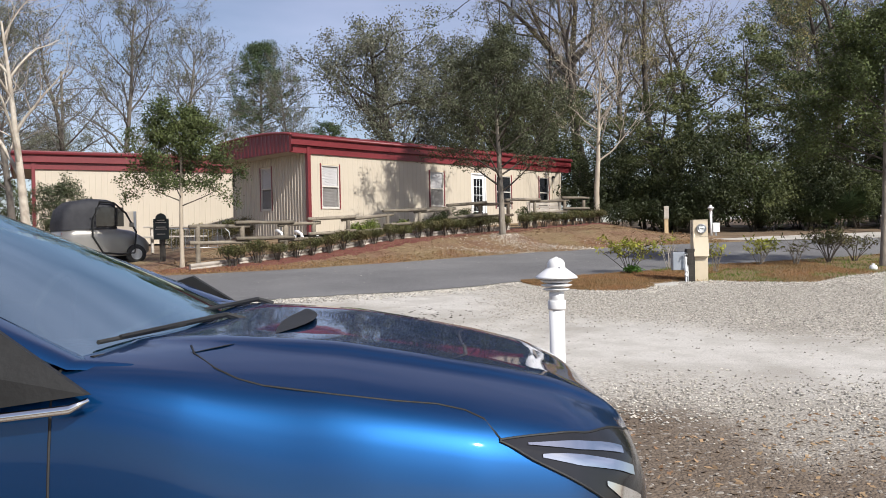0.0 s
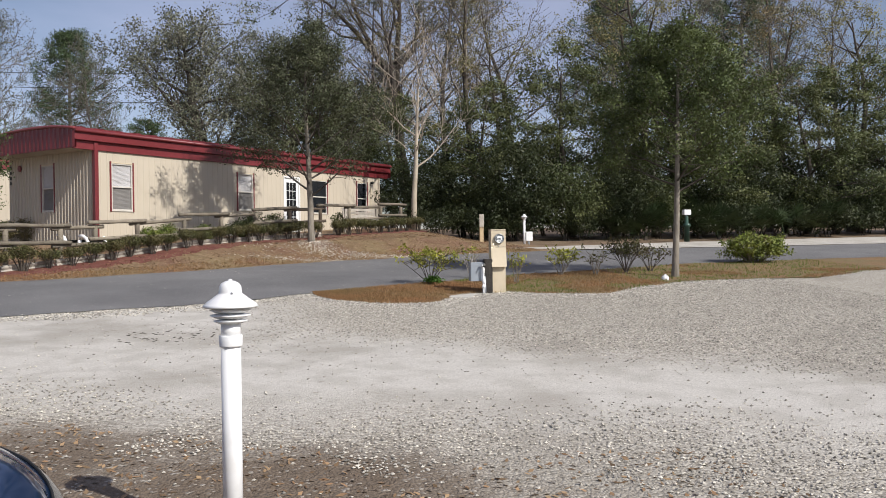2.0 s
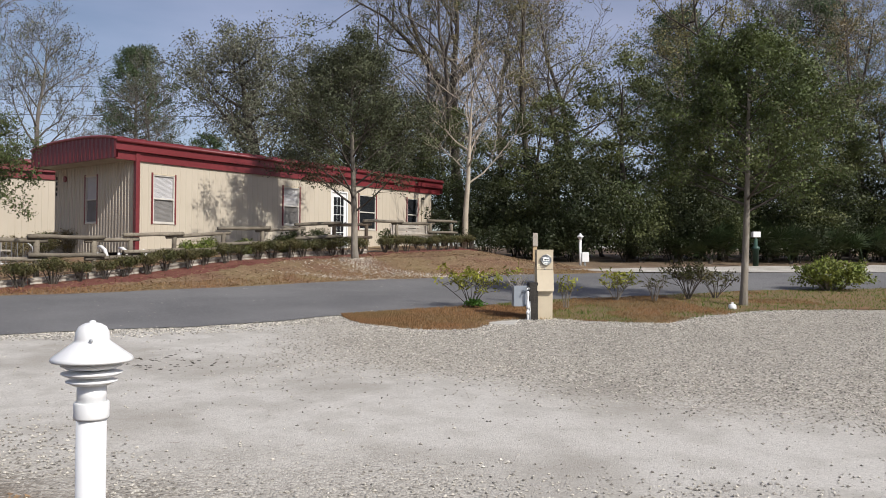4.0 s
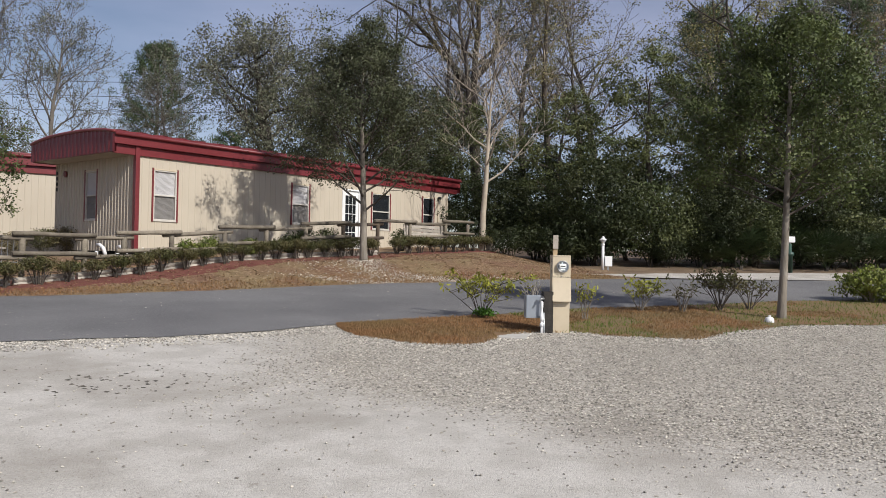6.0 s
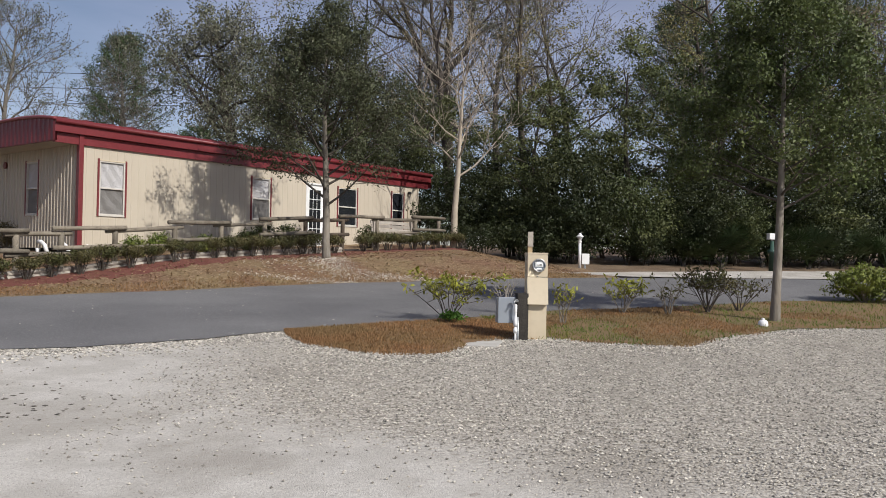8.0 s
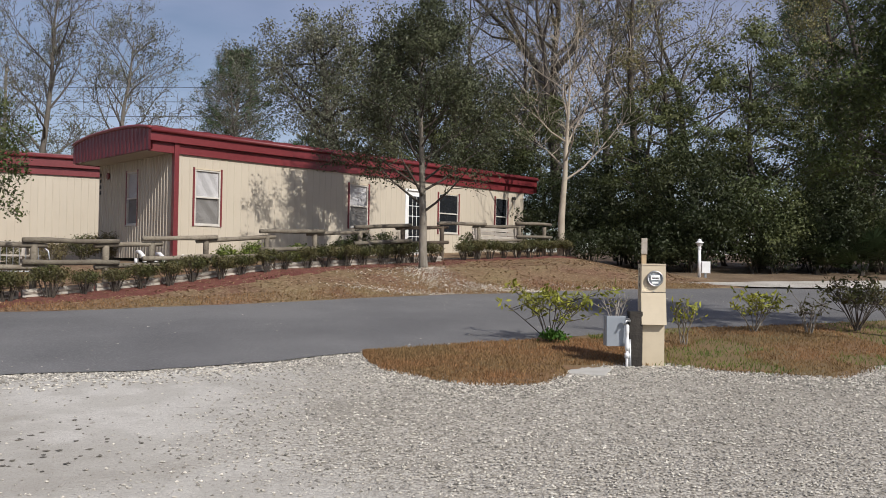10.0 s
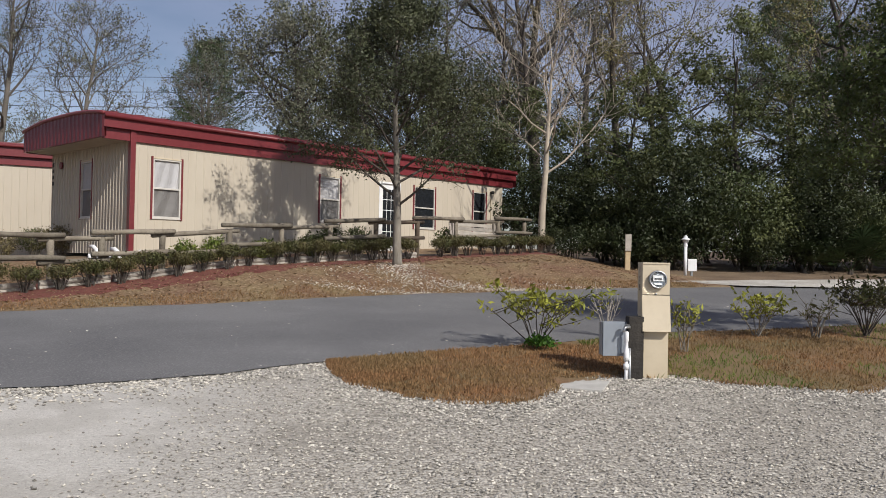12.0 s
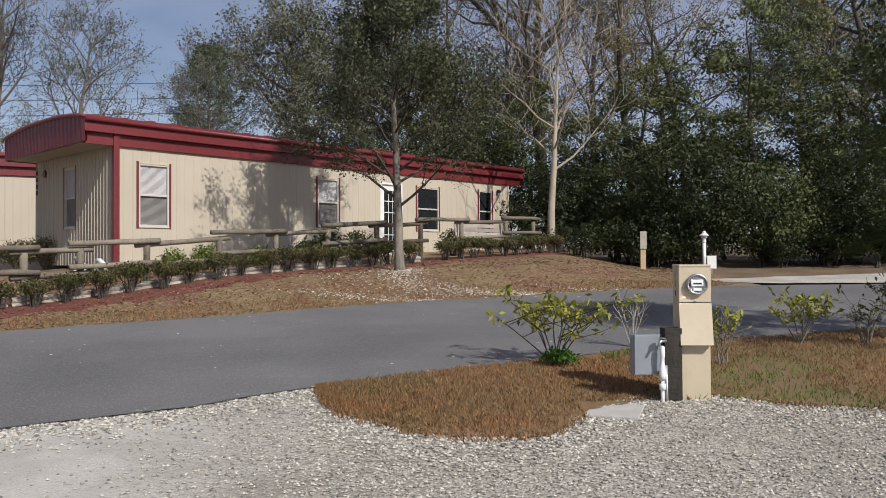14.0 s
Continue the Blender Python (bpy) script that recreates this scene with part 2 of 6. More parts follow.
M_RUBBER = mat("tyre_rubber", (0.018, 0.018, 0.018), (0.03, 0.03, 0.028), 6, 0.85, 0.2, 60)
M_LENS = mat("smoked_lamp_lens", (0.015, 0.016, 0.018), (0.022, 0.022, 0.025), 3, 0.08, spec=0.4)
M_GLASS = bpy.data.materials.new("car_glass")
M_GLASS.use_nodes = True
gn = M_GLASS.node_tree
g1, g2, g3 = gn.nodes.new("ShaderNodeBsdfGlossy"), gn.nodes.new("ShaderNodeBsdfTransparent"), gn.nodes.new("ShaderNodeMixShader")
g1.inputs["Roughness"].default_value, g1.inputs["Color"].default_value = 0.02, (0.72, 0.93, 0.96, 1)
g2.inputs["Color"].default_value = (0.45, 0.62, 0.62, 1)
g3.inputs[0].default_value = 0.7
gn.links.new(g2.outputs[0], g3.inputs[1])
gn.links.new(g1.outputs[0], g3.inputs[2])
gn.links.new(g3.outputs[0], gn.nodes["Material Output"].inputs["Surface"])
M_CARTGREY = mat("silver_grey_paint", (0.20, 0.19, 0.175), (0.22, 0.21, 0.19), 3, 0.3, metal=0.5, coat=0.6)
M_CANVAS = mat("black_canvas", (0.016, 0.017, 0.022), (0.025, 0.026, 0.032), 5, 0.75, 0.2, 60)
M_BARK = mat("grey_bark", (0.24, 0.21, 0.17), (0.15, 0.13, 0.105), 5, 0.95, 0.8, 18, fine=(0.34, 0.32, 0.28), fscale=12, famt=0.5, stretch=(1, 1, 0.35))
M_BARKP = mat("pale_smooth_bark", (0.42, 0.36, 0.28), (0.33, 0.28, 0.215), 4, 0.85, 0.4, 14, fine=(0.20, 0.17, 0.13), fscale=9, famt=0.4, stretch=(1, 1, 0.5))
M_BARKW = mat("white_blotched_bark", (0.55, 0.50, 0.42), (0.34, 0.29, 0.23), 3.5, 0.85, 0.5, 12, fine=(0.18, 0.14, 0.11), fscale=6, famt=0.5, stretch=(1, 1, 0.7))
M_BARKD = mat("dark_bark", (0.055, 0.045, 0.037), (0.09, 0.075, 0.06), 5, 0.95, 0.8, 18, stretch=(1, 1, 0.35))
M_TWIG = mat("bare_grey_twigs", (0.115, 0.10, 0.085), (0.17, 0.15, 0.13), 1.5, 0.95)


def leaf(name, c1, c2, scale=0.7, island=0.38, trans=0.25, rough=0.55):
    return mat(name, c1, c2, scale, rough, island=island, trans=trans, spec=0.35)


L_OAK = leaf("oak_leaves", (0.062, 0.074, 0.038), (0.098, 0.106, 0.055))
L_YOUNG = leaf("young_oak_leaves", (0.060, 0.085, 0.026), (0.095, 0.115, 0.036))
L_DARK = leaf("dark_evergreen_leaves", (0.058, 0.078, 0.028), (0.125, 0.135, 0.050), 0.45)
L_OLIVE = leaf("olive_leaves", (0.19, 0.185, 0.072), (0.25, 0.22, 0.095))
L_GREY = leaf("mossy_grey_leaves", (0.26, 0.25, 0.19), (0.18, 0.185, 0.125))
L_MOSS = leaf("moss_hung_oak_leaves", (0.115, 0.125, 0.075), (0.20, 0.20, 0.15))
# much darker than L_DARK: shade under the canopy is put into this green
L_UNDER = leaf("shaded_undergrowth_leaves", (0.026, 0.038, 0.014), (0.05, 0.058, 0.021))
L_BROWN = leaf("russet_leaves", (0.24, 0.18, 0.095), (0.17, 0.165, 0.075))
L_PINE = leaf("pine_needles", (0.050, 0.082, 0.034), (0.078, 0.11, 0.045), 0.5)
L_HEDGE = leaf("hedge_leaves", (0.075, 0.085, 0.028), (0.13, 0.105, 0.045), 2.0)
L_YELLOW = leaf("yellow_green_leaves", (0.34, 0.33, 0.045), (0.20, 0.23, 0.045))
L_BRIGHT = leaf("bright_green_leaves", (0.12, 0.165, 0.03), (0.19, 0.205, 0.045), 3.0)
L_GREENER = leaf("clover_green_leaves", (0.07, 0.17, 0.02), (0.09, 0.19, 0.03))
L_PALM = leaf("palmetto_fronds", (0.020, 0.036, 0.012), (0.034, 0.052, 0.016))
L_LITTER = leaf("fallen_leaves", (0.22, 0.13, 0.07), (0.30, 0.21, 0.12), 3.0, 0.5, 0.1)

# ---- tools ----
def mesh_of(name, verts, faces, material=None, smooth=False):
    me = bpy.data.meshes.new(name)
    me.from_pydata([tuple(v) for v in verts], [], [tuple(f) for f in faces])
    if material:
        me.materials.append(material)
    if smooth:
        me.polygons.foreach_set("use_smooth", [True] * len(me.polygons))
    me.update()
    return me


def done(bm, name, material, smooth=False):
    bmesh.ops.recalc_face_normals(bm, faces=bm.faces)
    me = bpy.data.meshes.new(name)
    bm.to_mesh(me)
    bm.free()
    if material:
        me.materials.append(material)
    if smooth:
        me.polygons.foreach_set("use_smooth", [True] * len(me.polygons))
    return me


def part(name, bm, material, parent, label="", smooth=False, m=None):
    """One mesh object under a thing or a part."""
    me = bm if isinstance(bm, bpy.types.Mesh) else done(bm, name, material, smooth)
    if isinstance(bm, bpy.types.Mesh) and material and not me.materials:
        me.materials.append(material)
    ob = new(name, me)
    if parent is not None:
        ob.parent = parent
    if m is not None:
        ob.matrix_basis = m
    if label:
        ob["label"] = label
    return ob


def thing(name, m, label, category, group="", kind=""):
    ob = new(name)
    ob.empty_display_size = 0.1
    ob.matrix_basis = m
    return tagged(ob, label, category, group, kind)


def box(x0, x1, y0, y1, z0, z1, bevel=0.0, bm=None, m=None):
    own = bm is None
    bm = bm or bmesh.new()
    r = bmesh.ops.create_cube(bm, size=1.0)
    vs = r["verts"]
    for v in vs:
        v.co = Vector(((x0 + x1) / 2 + v.co.x * (x1 - x0), (y0 + y1) / 2 + v.co.y * (y1 - y0), (z0 + z1) / 2 + v.co.z * (z1 - z0)))
    if bevel:
        es = list({e for v in vs for e in v.link_edges})
        out = bmesh.ops.bevel(bm, geom=es, offset=bevel, segments=2, affect='EDGES', profile=0.7)
        vs = list({v for f in out["faces"] for v in f.verts} | {v for v in vs if v.is_valid})
    if m is not None:
        bmesh.ops.transform(bm, matrix=m, verts=[v for v in vs if v.is_valid])
    return bm


def lathe(profile, n=24, bm=None, m=None):
    """Turn a profile of (radius, z) round the z axis."""
    bm = bm or bmesh.new()
    rings = []
    for r, z in profile:
        rings.append([bm.verts.new(((m or Matrix()) @ Vector((r * math.cos(2 * math.pi * i / n), r * math.sin(2 * math.pi * i / n), z)))) for i in range(n)])
    for a, b in zip(rings, rings[1:]):
        for i in range(n):
            bm.faces.new((a[i], a[(i + 1) % n], b[(i + 1) % n], b[i]))
    bm.faces.new(rings[0][::-1])
    bm.faces.new(rings[-1])
    return bm


def tube(points, radii, n=8, bm=None, wobble=0.0, caps=True):
    bm = bm or bmesh.new()
    rings = []
    pts = [Vector(p) for p in points]
    for i, p in enumerate(pts):
        d = (pts[min(i + 1, len(pts) - 1)] - pts[max(i - 1, 0)]).normalized()
        a = d.cross(Vector((0, 0, 1)) if abs(d.z) < 0.9 else Vector((1, 0, 0))).normalized()
        b = d.cross(a)
        r = radii[i] if isinstance(radii, (list, tuple)) else radii
        rings.append([bm.verts.new(p + (a * math.cos(2 * math.pi * k / n) + b * math.sin(2 * math.pi * k / n)) * r * (1 + random.uniform(-wobble, wobble))) for k in range(n)])
    for a, b in zip(rings, rings[1:]):
        for k in range(n):
            bm.faces.new((a[k], a[(k + 1) % n], b[(k + 1) % n], b[k]))
    if caps:
        bm.faces.new(rings[0][::-1])
        bm.faces.new(rings[-1])
    return bm


def lerp(table, x):
    if x <= table[0][0]:
        return table[0][1]
    for (a, u), (b, v) in zip(table, table[1:]):
        if x <= b:
            return u + (v - u) * (x - a) / (b - a)
    return table[-1][1]


def sstep(v):
    v = max(0.0, min(1.0, v))
    return v * v * (3 - 2 * v)


# ---- lie of the land ----
NEAR = [(-40, 6.0), (-12, 9.6), (-3.4, 13.4), (-2.1, 14.0), (-0.6, 14.45), (0.6, 15.1), (1.1, 15.6), (1.5, 15.85), (1.95, 16.2), (3.0, 16.85),
        (3.5, 17.05), (5.9, 18.5), (8.0, 19.2), (11, 20.5), (14, 21.1), (18, 21.6), (40, 23)]        # road's edge on the camera's side
FAR = [(-40, 11), (-12, 16.2), (-6.6, 18.5), (-4.1, 19.2), (-3.3, 19.65), (-1.5, 20.7), (1.1, 22.4), (1.7, 22.8), (4.4, 24.1), (6.4, 25.1),
       (8.9, 25.85), (13, 26.2), (18, 26.7), (40, 29)]
LAWN = [(1.5, 15.75), (1.62, 15.3), (1.8, 14.85), (2.26, 14.42), (2.66, 14.14), (3.05, 14.1), (3.37, 14.2), (3.72, 14.75), (4.3, 15.35), (4.92, 15.4),
        (5.5, 15.05), (6.1, 14.85), (6.45, 14.75), (7.45, 15.6), (8.3, 16.1), (9.0, 16.5), (10.8, 16.65), (12, 16.6), (14.3, 18.0), (20, 19.2), (40, 20)]


def near(x):
    return lerp(NEAR, x)


def far(x):
    return lerp(FAR, x)


def slope(y):
    y = max(-30.0, y)
    base = 0.034 * y + 0.00055 * max(y, 0) ** 2
    return base if y < 34 else 0.034 * 34 + 0.00055 * 34 ** 2 + 0.03 * (min(y, 70) - 34)


def land(x, y):
    """Height of the ground."""
    d = y - far(x)
    wide = lerp([(-9, 9.0), (-4, 6.5), (-1, 3.6), (1, 2.6), (4, 2.6), (8, 3.4)], x)
    high = 0.40 * (1 - sstep((x - 5.6) / 3.2)) * sstep((x + 9.8) / 4.2)
    m = high * sstep(d / wide) if d > 0 else 0.0
    return slope(y) + m + 0.012 * noise.noise((x * 0.6, y * 0.6, 0))


def at(x, y, dz=0.0):
    return Vector((x, y, land(x, y) + dz))


def band(name, x0, x1, lo, hi, dx, ny, dz, material, jitter=0.0, rough=0.0):
    """A sheet that follows the ground between two edges."""
    n = int((x1 - x0) / dx)
    vs, fs = [], []
    for i in range(n + 1):
        x = x0 + (x1 - x0) * i / n
        a = lo(x) + jitter * (noise.noise((x * 2.3, 7, 0)) + 0.6 * noise.noise((x * 9, 3, 0)))
        b = hi(x) + jitter * (noise.noise((x * 2.1, 31, 0)) + 0.6 * noise.noise((x * 8, 13, 0)))
        for j in range(ny + 1):
            y = a + (b - a) * j / ny
            vs.append((x, y, land(x, y) + dz + rough * noise.noise((x * 5, y * 5, 0))))
    for i in range(n):
        for j in range(ny):
            k = i * (ny + 1) + j
            fs.append((k, k + ny + 1, k + ny + 2, k + 1))
    return mesh_of(name, vs, fs, material, True)


def structure(name, me, label, category):
    return tagged(new(name, me), label, category, "", "structure")


# one sheet to the horizon: fine near the place, coarse far out
def ground_sheet():
    ax = [-900, -400, -180, -90, -60] + [-40 + 1.0 * i for i in range(91)] + [70, 100, 190, 420, 900]
    ay = [-900, -400, -180, -90, -50] + [-30 + 1.0 * i for i in range(101)] + [90, 130, 220, 450, 1200]
    vs = [(x, y, land(x, y) - 0.05) for x in ax for y in ay]
    n = len(ay)
    fs = [(i * n + j, (i + 1) * n + j, (i + 1) * n + j + 1, i * n + j + 1) for i in range(len(ax) - 1) for j in range(n - 1)]
    return mesh_of("ground", vs, fs, M_GROUND, True)


structure("ground", ground_sheet(), "brown leaf-littered soil under the woods and buildings", "ground")
structure("gravel_lot", band("gravel_lot", -40, 40, lambda x: -24.0, lambda x: (near(x) if x < 1.5 else lerp(LAWN, x)) + 0.12, 0.16, 150, 0.0, M_GRAVEL, 0.06, 0.006),
          "pale crushed limestone gravel lot with packed wheel tracks", "gravel lot")
structure("road", band("road", -40, 40, near, far, 0.2, 12, 0.018, M_ASPHALT, 0.05), "dark grey asphalt road curving past the gravel lot", "road")
structure("lawn_strip", band("lawn_strip", 1.5, 40, lambda x: lerp(LAWN, x), lambda x: near(x) + 0.1, 0.05, 16, 0.014, M_TURF, 0.15, 0.012),
          "dry orange-brown grass strip between gravel and road", "lawn")
structure("bank", band("bank", -14, 9.6, lambda x: far(x) - 0.04, lambda x: far(x) + lerp([(-14, 3), (-4, 7.5), (2, 10), (6, 9), (9.6, 3.2)], x), 0.14, 30, 0.012, M_BANK, 0.07, 0.02),
          "low leaf-littered mulch bank beside the road", "bank")
structure("gravel_drive", band("gravel_drive", 8.4, 40, lambda x: lerp([(8.4, 27.2), (9.8, 26.4), (12.7, 26.4), (40, 28.8)], x),
                               lambda x: lerp([(8.4, 27.4), (9.8, 27.8), (14, 29.0), (20, 30.2), (40, 33)], x), 0.2, 8, 0.02, M_GRAVEL2, 0.1),
          "pale gravel drive along the edge of the woods", "gravel drive")


# ---- modular buildings ----
def ribbed(length, height, pitch=0.2, depth=0.018, wide=0.055):
    """A ribbed metal sheet along x from 0, its face at y = 0 and ribs towards -y."""
    xs = []
    n = int(length / pitch)
    for i in range(n + 1):
        c = i * length / n
        for dx, d in ((-wide / 2, 0), (-wide / 4, depth), (wide / 4, depth), (wide / 2, 0)):
            x = c + dx
            if 0 <= x <= length:
                xs.append((x, d))
    xs = [(0.0, 0.0)] + [p for p in xs if 0 < p[0] < length] + [(length, 0.0)]
    return xs


def sheet_with_holes(bm, xs, z0, z1, holes, thick):
    """Ribbed wall with openings; holes are (x0, x1, z0, z1)."""
    cuts = sorted({h[0] for h in holes} | {h[1] for h in holes})
    pts = [p for p in xs if not any(abs(p[0] - c) < 0.012 for c in cuts)] + [(c, 0.0) for c in cuts]
    pts.sort()
    zs = sorted({z0, z1} | {h[2] for h in holes} | {h[3] for h in holes})
    for (xa, da), (xb, db) in zip(pts, pts[1:]):
        for za, zb in zip(zs, zs[1:]):
            mx, mz = (xa + xb) / 2, (za + zb) / 2
            if any(h[0] < mx < h[1] and h[2] < mz < h[3] for h in holes):
                continue
            f = [bm.verts.new(v) for v in ((xa, -da, za), (xb, -db, za), (xb, -db, zb), (xa, -da, zb))]
            bm.faces.new(f)
            b = [bm.verts.new(v) for v in ((xa, thick, za), (xa, thick, zb), (xb, thick, zb), (xb, thick, za))]
            bm.faces.new(b)
    for h in holes:
        a = [(h[0], h[2]), (h[1], h[2]), (h[1], h[3]), (h[0], h[3])]
        for (xa, za), (xb, zb) in zip(a, a[1:] + a[:1]):
            bm.faces.new([bm.verts.new(v) for v in ((xa, 0, za), (xb, 0, zb), (xb, thick, zb), (xa, thick, za))])
    return bm


def window(parent, x0, x1, z0, z1, blind=0.0, dark=False, red=True):
    """A single-hung window in a wall whose face is y = 0, looking towards -y."""
    w = part("window", box(x0 + 0.03, x1 - 0.03, 0.05, 0.06, z0 + 0.03, z1 - 0.03), M_DARKIN, parent, "dark single-hung window" if dark else "white single-hung window with closed blinds")
    mid = (z0 + z1) / 2
    bm = bmesh.new()
    for b in ((x0 + .03, x0 + .07, z0 + .03, z1 - .03), (x1 - .07, x1 - .03, z0 + .03, z1 - .03), (x0 + .07, x1 - .07, z1 - .065, z1 - .03), (x0 + .07, x1 - .07, z0 + .03, z0 + .065),
              (x0 + .07, x1 - .07, mid - .02, mid + .02)):
        box(b[0], b[1], -0.015, 0.045, b[2], b[3], 0.004, bm)
    part("window_frame", bm, M_FRAME, w)
    if dark:
        part("pane", box(x0 + .07, x1 - .07, 0.012, 0.018, mid + .02, z1 - .065), M_PANE, w)
        part("pane", box(x0 + .07, x1 - .07, 0.022, 0.028, z0 + .065, mid - .02), M_PANE, w)
    else:
        for nm, za, zb, y, mt, lb in (("blind", mid + .022, z1 - .067, .024, M_BLIND, "pale closed blind"), ("screen", z0 + .067, mid - .022, .028, M_SCREEN, "grey screened lower sash")):
            bm = bmesh.new()
            rows = []
            for i in range(53):
                z = za + (zb - za) * i / 52
                rows.append([bm.verts.new((x, y + (.010 if i % 2 else 0), z)) for x in (x0 + .072, x1 - .072)])
            for p, q in zip(rows, rows[1:]):
                bm.faces.new((p[0], p[1], q[1], q[0]))
            part(nm, bm, mt, w, lb)
    if red:
        for xa, xb in ((x0 - 0.015, x0 + 0.03), (x1 - 0.03, x1 + 0.015)):
            part("trim_strip", box(xa, xb, -0.03, 0.02, z0 - 0.01, z1 + 0.02, 0.004), M_RED, w, "red jamb strip")
        part("trim_strip", box(x0 + 0.03, x1 - 0.03, -0.026, 0.02, z1 - 0.03, z1 + 0.0, 0.004), M_TAN, w)
        part("trim_strip", box(x0 + 0.03, x1 - 0.03, -0.03, 0.02, z0, z0 + 0.03, 0.004), M_FRAME, w)
    return w


def modular_building(m, length, width, label, windows, end_windows, door=None, base=1.77, eave=4.28, top=4.88):
    """A raised modular building; x runs along its front, which faces -y, and y goes into it."""
    b = thing("modular_building", m, label, "building")
    th = 0.12
    holes = [(w[0], w[1], w[2], w[3]) for w in windows] + ([door] if door else [])
    front = part("wall", sheet_with_holes(bmesh.new(), ribbed(length, eave - base, 0.203, 0.006, 0.03), base, eave + 0.1, holes, th), M_WALL, b, "cream ribbed metal siding")
    for w in windows:
        window(front, w[0], w[1], w[2], w[3], dark=w[4])
    if door:
        x0, x1, z0, z1 = door
        d = part("door", box(x0 + .05, x1 - .05, 0.03, 0.075, z0 + .02, z1 - .05, 0.004), M_WHITE, front, "white door with a grid of glass panes")
        bm = bmesh.new()
        for xa, xb, za, zb in ((x0, x0 + .05, z0, z1), (x1 - .05, x1, z0, z1), (x0 + .05, x1 - .05, z1 - .05, z1)):
            box(xa, xb, -0.02, 0.08, za, zb, 0.004, bm)
        part("door_frame", bm, M_WHITE, d)
        gx0, gx1, gz0, gz1 = x0 + .17, x1 - .17, z0 + .28, z1 - .20
        for i in range(3):
            for j in range(5):
                xa, za = gx0 + (gx1 - gx0) * i / 3, gz0 + (gz1 - gz0) * j / 5
                part("pane", box(xa + .012, xa + (gx1 - gx0) / 3 - .012, 0.02, 0.028, za + .012, za + (gz1 - gz0) / 5 - .012), M_PANE, d)
        part("door_handle", lathe([(0.001, 0), (0.028, 0.005), (0.03, 0.02), (0.012, 0.03), (0.03, 0.05), (0.025, 0.075), (0.001, 0.08)], 12, m=pose(x1 - 0.11, 0.03, z0 + 0.95, 90)), M_STEEL, d, smooth=True)
    # end wall towards -x: ribs stronger
    ends = [(width - w[1], width - w[0], w[2], w[3]) for w in end_windows]
    e = part("wall", sheet_with_holes(bmesh.new(), ribbed(width, eave - base, 0.152, 0.03, 0.075), base, eave + 0.25, ends, th), M_WALL, b, "cream deep-ribbed end wall", m=pose(0, width, 0, 0, 0, -90))
    for w in end_windows:
        window(e, width - w[1], width - w[0], w[2], w[3])
    part("wall", sheet_with_holes(bmesh.new(), ribbed(width, eave - base, 0.152, 0.03, 0.075), base, eave + 0.25, [], th), M_WALL, b, m=pose(length, 0, 0, 0, 0, 90))
    part("wall", sheet_with_holes(bmesh.new(), ribbed(length, eave - base, 0.203, 0.008, 0.03), base, eave + 0.1, [], th), M_WALL, b, m=pose(length, width, 0, 0, 0, 180))
    part("floor_frame", box(0.1, length - 0.1, 0.12, width - 0.12, base - 0.05, base + 0.06), M_BLACKP, b, "dark steel floor frame")
    # corner post, fascia, roof
    part("corner_trim", box(-0.045, 0.075, -0.10, 0.03, base, eave + 0.26, 0.008), M_RED, b, "red corner trim")
    part("corner_trim", box(length - 0.03, length + 0.03, -0.03, 0.03, base, eave + 0.02, 0.006), M_WALL, b)
    ov, side = 0.68, 0.16
    part("fascia", box(-ov + 0.02, length + 0.55, -0.06, 0.0, eave, eave + 0.24, 0.006), M_RED, b, "red lower fascia")
    part("fascia", box(-ov, length + 0.6, -side, -0.06, eave + 0.24, top - 0.02, 0.012), M_RED, b, "red upper fascia with gutter")
    part("gutter", tube([(-ov - 0.004, -side - 0.035, top - 0.11), (length + 0.6, -side - 0.035, top - 0.11)], 0.05, 8), M_RED, b, smooth=True)
    part("fascia", box(-ov + 0.02, length + 0.55, width, width + 0.06, eave, eave + 0.24, 0.006), M_RED, b)
    part("fascia", box(-ov, length + 0.6, width + 0.06, width + side, eave + 0.24, top - 0.02, 0.012), M_RED, b)

    def arch(y):
        return top - .02 + 0.15 * (1 - (abs(2 * y - width) / (width + 2 * side)) ** 2.6)

    ys = [-side + (width + 2 * side) * i / 24 for i in range(25)]
    # arched end fascia, ribbed
    for xe, sgn in ((-ov, -1), (length + 0.6, 1)):
        bm = bmesh.new()
        prev = None
        n = 66
        for i in range(n + 1):
            y = -side + (width + 2 * side) * i / n
            d = 0.022 if i % 3 == 1 else 0.0
            za, zb = eave + 0.03, arch(y) - 0.05
            cur = [bm.verts.new((xe + sgn * d, y, za)), bm.verts.new((xe + sgn * d, y, zb)), bm.verts.new((xe - sgn * 0.05, y, za)), bm.verts.new((xe - sgn * 0.05, y, zb))]
            if prev:
                bm.faces.new((prev[0], cur[0], cur[1], prev[1]))
                bm.faces.new((prev[3], cur[3], cur[2], prev[2]))
                bm.faces.new((prev[2], cur[2], cur[0], prev[0]))
            prev = cur
        part("end_fascia", bm, M_RED, b, "red ribbed arched end panel")
        part("trim_strip", tube([(xe + sgn * 0.01, y, arch(y) - 0.04) for y in ys], 0.045, 6), M_ROOF, b, smooth=True)
    bm = bmesh.new()
    prev = None
    for y in ys:
        cur = [bm.verts.new((x, y, arch(y) - dz)) for dz in (0.0, 0.04) for x in (-ov - 0.03, length + 0.63)]
        if prev:
            bm.faces.new((prev[0], prev[1], cur[1], cur[0]))
            bm.faces.new((prev[2], cur[2], cur[3], prev[3]))
        prev = cur
    part("roof", bm, M_ROOF, b, "red arched metal roof")
